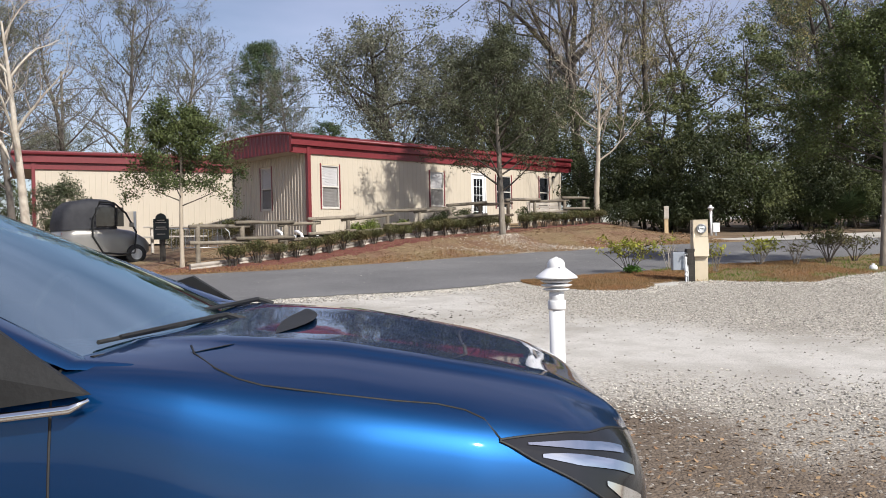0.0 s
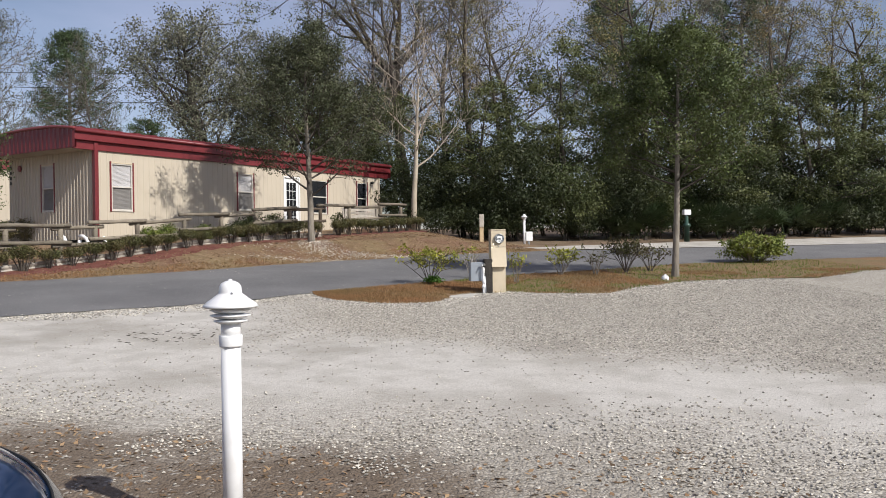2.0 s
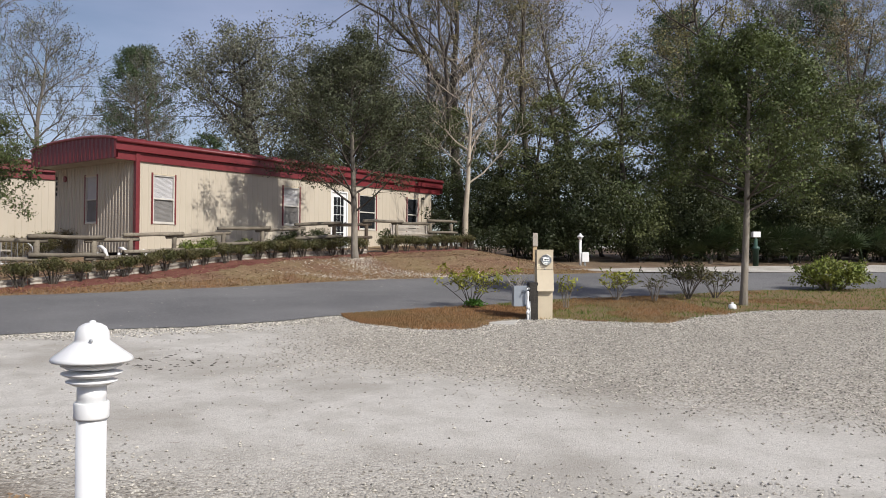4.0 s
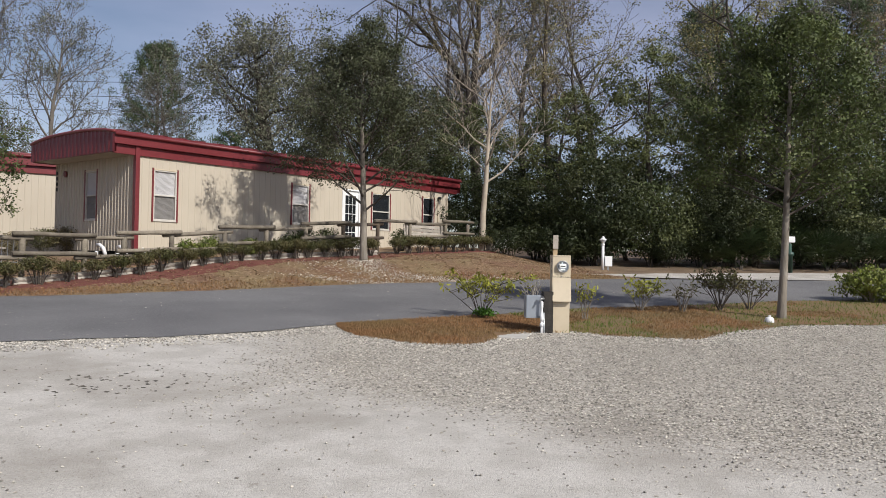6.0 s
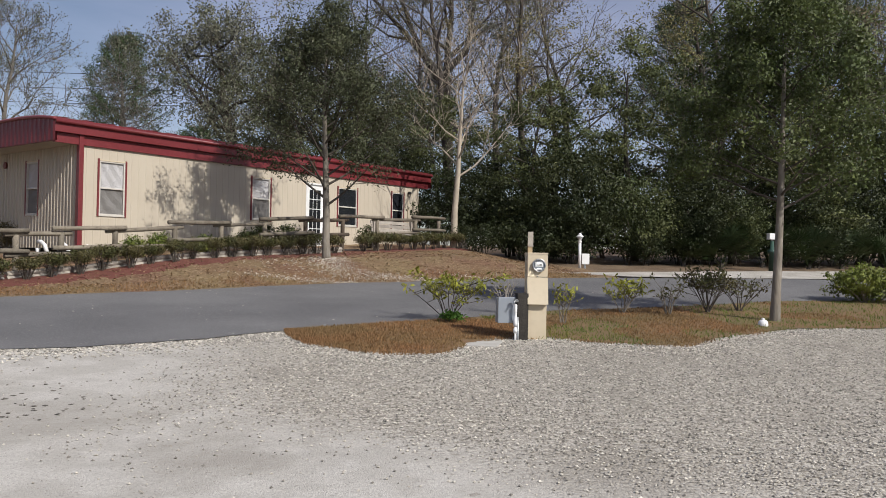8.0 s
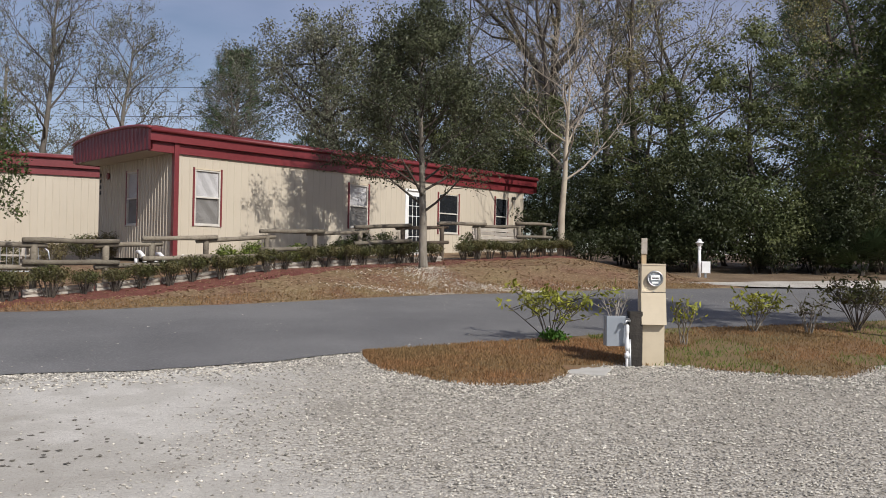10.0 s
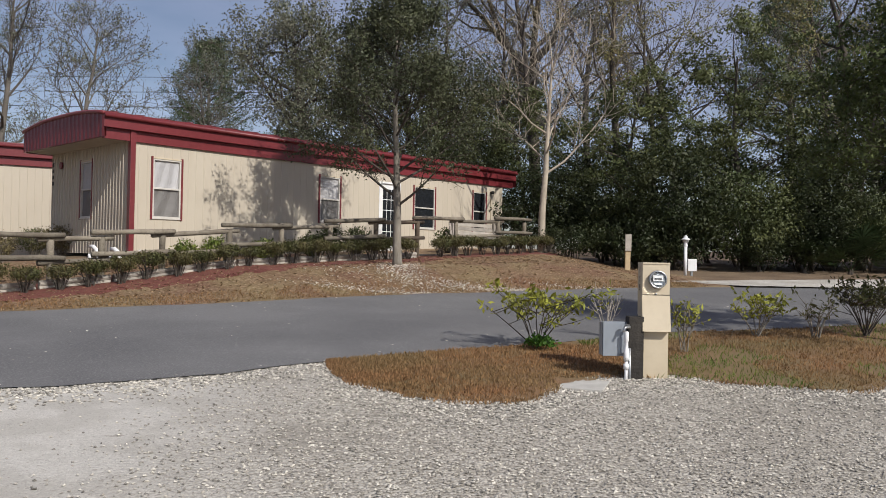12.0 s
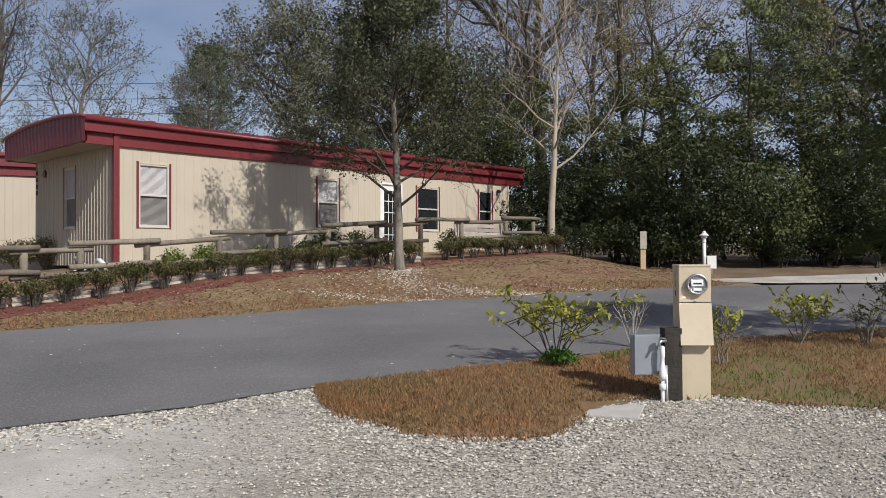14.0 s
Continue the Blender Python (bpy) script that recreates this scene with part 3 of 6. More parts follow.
    bm = bmesh.new()
    for i in range(int(length / 0.6)):
        x = -ov + 0.3 + i * 0.6
        tube([(x, y, arch(y) + 0.012) for y in ys[::2]], 0.012, 4, bm, caps=False)
    part("roof_seams", bm, M_ROOF, b)
    part("soffit", box(-ov + 0.05, 0.0, 0.0, width, eave + 0.02, eave + 0.06), M_SOFFIT, b, "shaded end soffit")
    part("soffit", box(length, length + 0.55, 0.0, width, eave + 0.02, eave + 0.06), M_SOFFIT, b)
    return b


WALL_M = pose(-4.143, 25.792, 0, 0, 0, 45.2)
office = modular_building(WALL_M, 13.0, 4.35, "cream ribbed-metal modular building with red arched roof and trim",
                 [(0.50, 1.26, 2.58, 3.99, False), (5.28, 6.03, 2.72, 4.01, False), (8.85, 9.80, 2.70, 4.00, True), (11.54, 12.22, 2.72, 4.05, True)],
                 [(1.93, 2.62, 2.60, 4.02)], door=(7.46, 8.30, 1.98, 4.02))
part("wall_plaque", lathe([(0.05, 0), (0.095, 0.0), (0.095, 0.03), (0.05, 0.03)], 16, m=pose(-0.03, 3.72, 3.98, 0, -90)), M_RED, office, "round red ring plaque", smooth=True)
for k in range(4):
    part("number_bar", box(-0.045, -0.032, 4.19, 4.27, 3.98 - .16 * k, 4.08 - .16 * k, 0.003), M_BLACKP, office, "dark house number, too small to read")
part("conduit", tube([(12.45, -0.02, 3.9), (12.45, -0.02, 2.2)], 0.015, 6), M_TAN, office)
part("wall_lamp", lathe([(0.001, 0), (0.05, 0.01), (0.055, 0.10), (0.001, 0.12)], 10, m=pose(12.45, -0.02, 4.05, 90)), M_BLACKP, office, smooth=True)
for x in (1.6, 3.6, 5.6, 7.6, 9.6, 11.6):
    for y in (0.5, 3.8):
        z0 = land(*(WALL_M @ Vector((x, y, 0)))[:2]) - 0.1
        part("pier", box(x - 0.2, x + 0.2, y - 0.2, y + 0.2, z0, 1.72, 0.01), M_CONC, office, "concrete block pier")
lodge = modular_building(pose(-14.3, 29.1, 0, 0, 0, 27), 13.0, 4.35, "second cream ribbed-metal modular building with red roof", [(8.6, 9.35, 2.58, 3.99, False)], [(1.9, 2.6, 2.6, 4.0)], base=1.6, eave=4.3, top=4.95)
for x in (1.6, 3.6, 5.6, 7.6, 9.6, 11.6):
    for y in (0.5, 3.8):
        part("pier", box(x - 0.2, x + 0.2, y - 0.2, y + 0.2, 1.1, 1.56, 0.01), M_CONC, lodge)

# ---- plants ----
def skeleton_of(seed, height, trunk_h, trunk_r, spread, levels=3, kids=(7, 5, 4), up=0.35, wander=0.25, lean=(0, 0), ratio=0.55, first=0.45):
    """Tapered limbs as polylines with radii, and the outer points that carry leaves."""
    rnd = random.Random(seed)
    limbs, tips = [], []

    def grow(p, d, length, r, level):
        n = 5 if level < 2 else 3
        pts, rad = [p.copy()], [r]
        q = p.copy()
        for i in range(n):
            d = (d + Vector((rnd.gauss(0, wander), rnd.gauss(0, wander), rnd.gauss(0, wander) + up * 0.25)) * (0.16 if level == 0 else 0.7)).normalized()
            q = q + d * (length / n)
            pts.append(q.copy())
            rad.append(r * (1 - (0.82 if level == 0 else 0.75) * (i + 1) / n))
        limbs.append((pts, rad, level))
        if level >= levels:
            tips.extend(pts[1:])
            return
        if level == levels - 1:
            tips.extend(pts[2:])
        k = kids[min(level, len(kids) - 1)]
        for j in range(k):
            f = (first if level == 0 else 0.25) + (1 - (first if level == 0 else 0.25)) * (j + rnd.random()) / k
            i = min(n - 1, int(f * n))
            base = pts[i].lerp(pts[i + 1], f * n - i)
            turn = j * 2.4 + rnd.uniform(-0.5, 0.5)
            axis = (pts[i + 1] - pts[i]).normalized()
            s = axis.cross(Vector((0.3, 0.2, 1)) if abs(axis.z) < 0.95 else Vector((1, 0, 0))).normalized()
            out = Matrix.Rotation(turn, 3, axis) @ s
            open_ = spread * rnd.uniform(0.7, 1.2) * (1.1 - 0.5 * f)
            nd = (axis * (1 - open_ * 0.6) + out * open_ + Vector((0, 0, up * 0.5))).normalized()
            ln = length * ratio * rnd.uniform(0.7, 1.15) * (1.15 - 0.45 * f)
            grow(base, nd, ln, rad[i] * 0.55, level + 1)

    grow(Vector((0, 0, -0.08)), Vector((lean[0], lean[1], 1)).normalized(), height * (0.8 if trunk_h < height * 0.7 else 1.0), trunk_r, 0)
    return limbs, tips


def limb_mesh(name, limbs, material, max_level=9, thin=0.0):
    vs, fs = [], []
    for pts, rad, level in limbs:
        if level > max_level:
            continue
        n = 8 if level == 0 else (5 if level == 1 else 3)
        base = len(vs)
        for i, p in enumerate(pts):
            d = (pts[min(i + 1, len(pts) - 1)] - pts[max(i - 1, 0)]).normalized()
            a = d.cross(Vector((0, 0, 1)) if abs(d.z) < 0.9 else Vector((1, 0, 0))).normalized()
            b = d.cross(a)
            r = max(rad[i], thin)
            flare = 1.2 if level == 0 and i == 0 else 1.0
            for k in range(n):
                c = 2 * math.pi * k / n
                vs.append(p + (a * math.cos(c) + b * math.sin(c)) * r * flare)
        for i in range(len(pts) - 1):
            for k in range(n):
                o = base + i * n
                fs.append((o + k, o + (k + 1) % n, o + n + (k + 1) % n, o + n + k))
    return mesh_of(name, vs, fs, material, True)


def leaf_mesh(name, tips, count, size, spread, material, seed=0, aspect=0.55, droop=0.0, flat=0.0, squash=0.7, soft=1.0):
    """Many small leaf blades in rounded knots round the given points."""
    g = np.random.default_rng(seed)
    t = np.array([tuple(p) for p in tips])
    own = g.integers(0, len(t), count)
    off = g.normal(0, 1, (count, 3))
    off /= np.linalg.norm(off, axis=1)[:, None] + 1e-9
    knot = g.uniform(0.65, 1.4, (len(t), 1))
    r = spread * 1.75 * g.uniform(0.0, 1.0, (count, 1)) ** 0.5 * knot[own]
    c = t[own] + off * r * np.array((1, 1, squash)) - np.array((0, 0, droop)) * g.uniform(0, 1, (count, 1)) ** 2 * spread * 2
    d = g.normal(0, 1, (count, 3))
    d[:, 2] = d[:, 2] * (1 - flat) - droop
    d /= np.linalg.norm(d, axis=1)[:, None] + 1e-9
    s = np.cross(d, g.normal(0, 1, (count, 3)))
    s /= np.linalg.norm(s, axis=1)[:, None] + 1e-9
    ln = size * g.uniform(0.6, 1.3, (count, 1))
    rad = c - t.mean(0)
    rad /= np.linalg.norm(rad, axis=1)[:, None] + 1e-9
    n = soft * (1.0 * off + 0.45 * rad + np.array((0, 0, 0.25)))
    n /= np.linalg.norm(n, axis=1)[:, None] + 1e-9
    face = np.cross(d, s)
    turned = np.sign((face * n).sum(1))[:, None]
    s = s * turned
    n = n + 0.6 * face * turned
    n /= np.linalg.norm(n, axis=1)[:, None] + 1e-9
    k = 3 if count > 1000 else 4          # a blade of three corners in dense crowns, of four where single leaves show
    v = np.empty((count, k, 3))
    v[:, 0] = c
    if k == 4:
        v[:, 2] = c + d * ln
        v[:, 1], v[:, 3] = c + d * ln * 0.5 - s * ln * aspect * 0.5, c + d * ln * 0.5 + s * ln * aspect * 0.5
    else:
        v[:, 1], v[:, 2] = c + d * ln * 0.9 - s * ln * aspect * 0.55, c + d * ln * 0.9 + s * ln * aspect * 0.55
    me = bpy.data.meshes.new(name)
    me.vertices.add(count * k)
    me.vertices.foreach_set("co", v.reshape(-1))
    me.loops.add(count * k)
    me.loops.foreach_set("vertex_index", np.arange(count * k))
    me.polygons.add(count)
    me.polygons.foreach_set("loop_start", np.arange(0, count * k, k))
    me.materials.append(material)
    me.update()
    me.validate()
    me.normals_split_custom_set_from_vertices(np.repeat(n, k, axis=0))
    return me


def tree(name, m, label, category, seed, height, trunk_h, trunk_r, spread, bark, leaves=None, count=0, size=0.1, lspread=0.2, group="", thin=0.004, twig=None, **kw):
    droop, flat, aspect = kw.pop("droop", 0.0), kw.pop("flat", 0.0), kw.pop("aspect", 0.55)
    limbs, tips = skeleton_of(seed, height, trunk_h, trunk_r, spread, **kw)
    t = thing(name, m, label, category, group)
    part("trunk", limb_mesh("trunk", [l for l in limbs if l[2] == 0], bark), None, t)
    part("branchwork", limb_mesh("branchwork", [l for l in limbs if l[2] > 0], twig or bark, thin=thin), None, t)
    if leaves and count:
        part("crown", leaf_mesh("crown", tips, count, size, lspread, leaves, seed, aspect, droop, flat), None, t)
    return t


def clump_tips(seed, n, rx, ry, rz, zc, shell=0.6):
    """Points in an uneven mound, denser towards its skin."""
    g = random.Random(seed)
    out = []
    while len(out) < n:
        d = Vector((g.gauss(0, 1), g.gauss(0, 1), g.gauss(0, 1))).normalized()
        r = (shell + (1 - shell) * g.random()) * (0.8 + 0.35 * noise.noise(d * 1.7 + Vector((seed * 3.1, 0, 0))) + 0.18 * noise.noise(d * 4 + Vector((0, seed, 0))))
        p = Vector((d.x * rx * r, d.y * ry * r, zc + d.z * rz * r))
        if p.z > 0.05:
            out.append(p)
    return out


def mound_bush(name, m, label, category, seed, rx, ry, h, leaves, count, size, group="", stems=9, bark=None, lspread=0.08, droop=0.0, low=0.0):
    t = thing(name, m, label, category, group)
    tips = clump_tips(seed, 260, rx, ry, h * (0.5 - low * .5), h * (0.52 + low * .5))
    g = random.Random(seed)
    limbs = []
    for i in range(stems):
        e = tips[g.randrange(len(tips))]
        b = Vector((e.x * 0.2, e.y * 0.2, -0.05))
        mid = b.lerp(e, 0.5) + Vector((g.uniform(-.1, .1), g.uniform(-.1, .1), 0.1)) * h
        limbs.append(([b, mid, e], [0.016 * h ** 0.5, 0.011 * h ** 0.5, 0.005], 1))
    part("stemwork", limb_mesh("stems", limbs, bark or M_BARKD), None, t)
    part("foliage", leaf_mesh("foliage", tips, count, size, lspread, leaves, seed, 0.55, droop), None, t)
    return t


def limbed_tree(name, m, label, seed, height, first, reach, limbs_n, leaves, count, size, bark, trunk_r=.2, knot=.55, rise=.55, crook=.16, bare=0.0, lean=(0, 0), group="trees of the woods",
                kids=4, twigs=3, twig_mat=None, squash=.6, droop=0.0, taper=.55, category="tree", thin=.008, full=False, forks=()):
    """A tree by its limbs: a winding trunk, crooked rising limbs, side branches, and knots of leaves at their ends with gaps between."""
    g = random.Random(seed)
    t = thing(name, m, label, category, group)
    n = 9
    pts, q = [], Vector((0, 0, -.15))
    d = Vector((lean[0], lean[1], 1)).normalized()
    for i in range(n + 1):
        pts.append(q.copy())
        d = (d + Vector((g.gauss(0, crook), g.gauss(0, crook), .12)) * .5).normalized()
        q = q + d * height * .92 / n
    limbs = [(pts, [trunk_r * (1 - .9 * (i / n) ** 1.1) + .012 for i in range(n + 1)], 0)]
    tips = []

    def branch(p, d, ln, r, level):
        k = 4 if level == 1 else 3
        ps, rs, q = [p.copy()], [r], p.copy()
        for i in range(k):
            d = (d + Vector((g.gauss(0, crook), g.gauss(0, crook), g.gauss(0, crook) + .10 * rise)) * 1.2).normalized()
            q = q + d * ln / k
            ps.append(q.copy())
            rs.append(max(thin * .5, r * (1 - .8 * (i + 1) / k)))
        limbs.append((ps, rs, level))
        if level == 3:
            if g.random() > bare:
                tips.extend(ps[1:] if full else ps[-1:])
            return
        if full:
            tips.extend(ps[2:])
        for j in range(kids if level == 1 else twigs):
            f = .3 + .7 * (j + g.random()) / (kids if level == 1 else twigs)
            i = min(k - 1, int(f * k))
            b = ps[i].lerp(ps[i + 1], f * k - i)
            ax = (ps[i + 1] - ps[i]).normalized()
            side = Matrix.Rotation(j * 2.4 + g.uniform(-.6, .6), 3, ax) @ ax.cross(Vector((.2, .3, 1))).normalized()
            nd = (ax * .7 + side * .8 + Vector((0, 0, .25 * rise))).normalized()
            branch(b, nd, ln * g.uniform(.38, .62), rs[i] * .5, level + 1)
        if g.random() > bare:
            tips.append(ps[-1])

    for f, d, ln in forks:
        i = min(n - 1, int(f * n))
        branch(pts[i].lerp(pts[i + 1], f * n - i), Vector(d).normalized(), ln, trunk_r * .6, 1)
    for j in range(limbs_n):
        f = first + (1 - first) * (j + g.random() * .8) / limbs_n
        i = min(n - 1, int(f * n))
        b = pts[i].lerp(pts[i + 1], f * n - i)
        a = j * 2.4 + g.uniform(-.5, .5)
        up = rise * (.6 + .9 * f) * g.uniform(.6, 1.3)
        prof = (1 - taper * ((f - first) / (1 - first)) ** 1.5)
        branch(b, Vector((math.cos(a), math.sin(a), up)).normalized(), reach * prof * g.uniform(.65, 1.15), trunk_r * .42 * (1.15 - f * .7), 1)
    part("trunk", limb_mesh("trunk", limbs[:1], bark), None, t)
    part("branchwork", limb_mesh("branchwork", limbs[1:], twig_mat or bark, thin=thin), None, t)
    if count:
        part("crown", leaf_mesh("crown", tips, count, size, knot, leaves, seed, .6, droop, squash=squash), None, t)
    return t


def twig_bush(m, label, seed, h, r, stems, leaves, count, size, bark=None, group="", low=0.25):
    """An open shrub: a few forking stems with leaves near their ends."""
    g = random.Random(seed)
    t = thing("shrub", m, label, "shrub", group)
    limbs, tips = [], []
    for i in range(stems):
        a = i * 2.4 + g.uniform(-.4, .4)
        rr = r * g.uniform(.35, 1.0)
        e = Vector((math.cos(a) * rr, math.sin(a) * rr, h * g.uniform(.65, 1.0)))
        b = Vector((g.uniform(-.04, .04), g.uniform(-.04, .04), -.03))
        mid = Vector((e.x * .45, e.y * .45, e.z * .45))
        limbs.append(([b, mid, e], [.009, .007, .003], 1))
        for k in range(4):
            s = mid.lerp(e, g.uniform(0, .8))
            q = s + Vector((g.gauss(0, .35) * r, g.gauss(0, .35) * r, g.uniform(.1, .4) * h))
            limbs.append(([s, s.lerp(q, .5) + Vector((0, 0, -.01)), q], [.006, .005, .002], 2))
            if q.z > low * h:
                tips += [q, s.lerp(q, .7)]
        tips.append(e)
    part("stemwork", limb_mesh("stems", limbs, bark or M_BARK, thin=.002), None, t)
    part("foliage", leaf_mesh("foliage", tips, count, size, .045, leaves, seed, .38), None, t)
    return t


def palmetto(m, seed, s=1.0):
    g = random.Random(seed)
    t = thing("palmetto", m, "low saw palmetto with fan fronds at the edge of the woods", "palm", "palmettos of the woods")
    for i in range(15):
        vs, fs = [], []
        a = g.uniform(0, 6.28)
        el = g.uniform(.35, 1.2)
        d = Vector((math.cos(a) * math.cos(el), math.sin(a) * math.cos(el), math.sin(el)))
        c = d * g.uniform(.6, 1.15) * s
        side = d.cross(Vector((0, 0, 1))).normalized()
        up = side.cross(d)
        w = .012
        vs += [side * w, -side * w, c - side * w, c + side * w]
        fs.append((0, 1, 2, 3))
        for k in range(17):
            b = (k - 8) / 8 * 1.5
            q = (d * math.cos(b) + side * math.sin(b)).normalized()
            tip = c + q * .55 * s * g.uniform(.85, 1.1) + up * g.uniform(-.06, .1) + Vector((0, 0, -.10 * abs(b)))
            n = q.cross(up).normalized() * .022 * s
            o = len(vs)
            midp = c.lerp(tip, .5)
            vs += [midp + n, tip, midp - n]
            fs.append((2, o, o + 1, o + 2))
        part("frond", mesh_of("frond", vs, fs, L_PALM), None, t)
    part("trunk", tube([(0, 0, -.1), (.03, 0, .12)], [.09, .07], 8), M_BARKD, t)
    return t

# ---- trees that stand alone ----
T = Matrix.Translation
limbed_tree("oak_tree", T(at(1.87, 25.55)), "young live oak with a grey trunk and dense grey-green crown", 11, 6.3, .25, 2.35, 30, L_OAK, 50000, .064, M_BARK, .088, .13, .62, .06, .10, (0, 0), "", 5, 4, M_BARKD, .8, taper=.75, thin=.005, full=True)
limbed_tree("oak_tree", T(at(9.2, 17.45)), "slender young oak with a bright green crown on the lawn strip", 23, 5.4, .38, 1.75, 26, L_YOUNG, 42000, .062, M_BARK, .068, .12, .45, .03, .08, (0, 0), "", 5, 4, M_BARKD, .8, taper=.6, thin=.004, full=True)
limbed_tree("oak_tree", T(at(-6.3, 20.2)), "small young oak with a thin trunk beside the ramp", 31, 4.05, .44, 1.25, 22, L_YOUNG, 26000, .058, M_BARKP, .05, .11, .4, .03, .05, (0, 0), "", 4, 4, M_BARKD, .8, taper=.6, thin=.004, full=True)
limbed_tree("bare_tree", T(at(6.0, 31.9)), "leafless pale-barked tree on the mulch bank", 9, 6.6, .40, 2.9, 12, None, 0, 0, M_BARKP, .11, .1, .85, .10, kids=6, twigs=4, group="", taper=.35, thin=.008)
tree("bare_tree", T(at(-11.4, 23.0)), "leafless tree with a pale blotched trunk", "tree", 17, 8.5, 3.0, 0.15, 0.8,
     M_BARKW, None, 0, kids=(9, 6, 5), levels=3, up=0.4, first=0.33, ratio=0.5, thin=0.006)

# ---- woods ----
TALL = limbed_tree("oak_tree", T(at(13.2, 34.5)), "dark evergreen oak at the edge of the woods", 41, 7.8, .18, 3.0, 17, L_DARK, 17000, .115, M_BARKD, .15, .33, .35, .18, .08, kids=3, twigs=2, taper=.45)
OLIVE = limbed_tree("oak_tree", T(at(17.0, 36.5)), "tall olive-leaved oak in the woods", 43, 13.0, .22, 4.4, 16, L_OLIVE, 8500, .105, M_BARKD, .22, .30, .55, .20, .35, kids=4, twigs=2, taper=.35)
GREY = limbed_tree("hardwood_tree", T(at(7.4, 41.0)), "tall half-bare hardwood with grey twigs", 47, 15.5, .32, 4.2, 20, L_GREY, 4200, .10, M_BARKD, .20, .22, .85, .17, .45, kids=5, twigs=4, twig_mat=M_TWIG, taper=.35, thin=.009)
RUSSET = limbed_tree("hardwood_tree", T(at(10.5, 39.0)), "half-bare hardwood with the last russet leaves", 53, 15.0, .25, 3.6, 15, L_BROWN, 6500, .10, M_BARKD, .18, .28, .8, .17, .35, kids=4, twigs=3, twig_mat=M_TWIG, taper=.3, thin=.009)
BARE = limbed_tree("hardwood_tree", T(at(-18.0, 46.0)), "tall leafless hardwood with fine grey twigs", 59, 14.0, .22, 4.0, 20, L_MOSS, 9000, .10, M_TWIG, .20, .24, .8, .15, .4, kids=7, twigs=6, taper=.4, thin=.012)
LIVEOAK = limbed_tree("live_oak", T(at(-1.9, 43.0)), "broad live oak hung with grey moss", 61, 10.6, .22, 4.0, 20, L_MOSS, 32000, .12, M_BARKD, .34, .36, .42, .24, .12, kids=5, twigs=3, twig_mat=M_BARKD, squash=.8, droop=.5, taper=.45, thin=.012)
limbed_tree("live_oak", T(at(8.3, 46.0)), "tall dark live oak with crooked leaning limbs", 64, 17.0, .62, 5.0, 9, L_DARK, 15000, .12, M_BARKD, .34, .40, .7, .15, .15, (-.03, 0), kids=4, twigs=3, taper=.3, thin=.014,
            forks=((.53, (-.62, 0, .9), 7.0), (.56, (-.95, .1, .7), 7.5), (.60, (.75, 0, .8), 6.0)))
# SHRUB and LOWSHRUB take L_UNDER, whose colour holds the woodland shade
SHRUB = mound_bush("shrub", Matrix.Translation(at(10.0, 31.8)), "dense dark evergreen shrub under the trees, shade put into its leaf colour", "shrub", 67, 2.3, 1.6, 4.4, L_UNDER, 12500, 0.10, "shrubs of the woods", 4, lspread=0.24)
SHRUBG = mound_bush("shrub", Matrix.Translation(at(12.2, 32.0)), "dense olive evergreen shrub under the trees", "shrub", 71, 1.9, 1.5, 3.2, L_DARK, 7000, 0.10, "shrubs of the woods", 4, lspread=0.2)
LOWSHRUB = mound_bush("shrub", Matrix.Translation(at(8.9, 31.6)), "low dark evergreen undergrowth at the edge of the woods, shade put into its leaf colour", "shrub", 73, 1.5, 0.9, 1.5, L_UNDER, 4600, 0.09, "shrubs of the woods", 4, lspread=0.16)


def repeat(src, spots):
    for x, y, s, a in spots:
        copy_thing(src, Matrix.Translation(at(x, y)) @ Matrix.Rotation(radians(a), 4, 'Z') @ Matrix.Diagonal((s, s, s * (0.92 + 0.16 * ((a * 7) % 10) / 10), 1)))


repeat(TALL, [(9.6, 34.6, .85, 40), (16.6, 33.6, .9, 120), (20.5, 35.0, 1.0, 200), (24.5, 34.5, 1.0, 280), (28.5, 36, 1.1, 20), (33, 35, 1.1, 75),
              (38, 37, 1.1, 130), (6.0, 38.0, .8, 310), (3.2, 40.5, .8, 10)])
repeat(OLIVE, [(11.2, 38.6, .8, 66), (31, 40, 1.05, 300)])
repeat(GREY, [(13.8, 43, 1.0, 33), (20.5, 44, 1.0, 99), (2.5, 46, .9, 170), (27.5, 42, 1.0, 260), (34, 44, 1.05, 310), (-22, 50, 1.0, 50)])
repeat(RUSSET, [(4.5, 43.0, .85, 145), (25.5, 37.6, .95, 215)])
repeat(BARE, [(-24, 44, 1.0, 70), (-14.5, 50, 1.0, 130), (-21.0, 40.5, .9, 200), (-28, 50, 1.1, 250), (-10.5, 54, .8, 300), (22, 42, 1.1, 20), (10.5, 45, 1.1, 95), (-33, 44, 1.1, 10)])
repeat(LIVEOAK, [(1.6, 46.0, .95, 110), (5.2, 52.0, 1.0, 200), (-27, 60, .8, 30)])
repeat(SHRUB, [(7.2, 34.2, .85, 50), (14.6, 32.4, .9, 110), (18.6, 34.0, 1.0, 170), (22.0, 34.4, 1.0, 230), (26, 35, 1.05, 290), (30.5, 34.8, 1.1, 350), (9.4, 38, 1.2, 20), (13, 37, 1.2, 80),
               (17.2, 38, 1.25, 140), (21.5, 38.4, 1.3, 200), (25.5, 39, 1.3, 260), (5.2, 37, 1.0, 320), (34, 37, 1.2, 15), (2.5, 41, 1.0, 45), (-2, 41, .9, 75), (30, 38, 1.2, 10)])
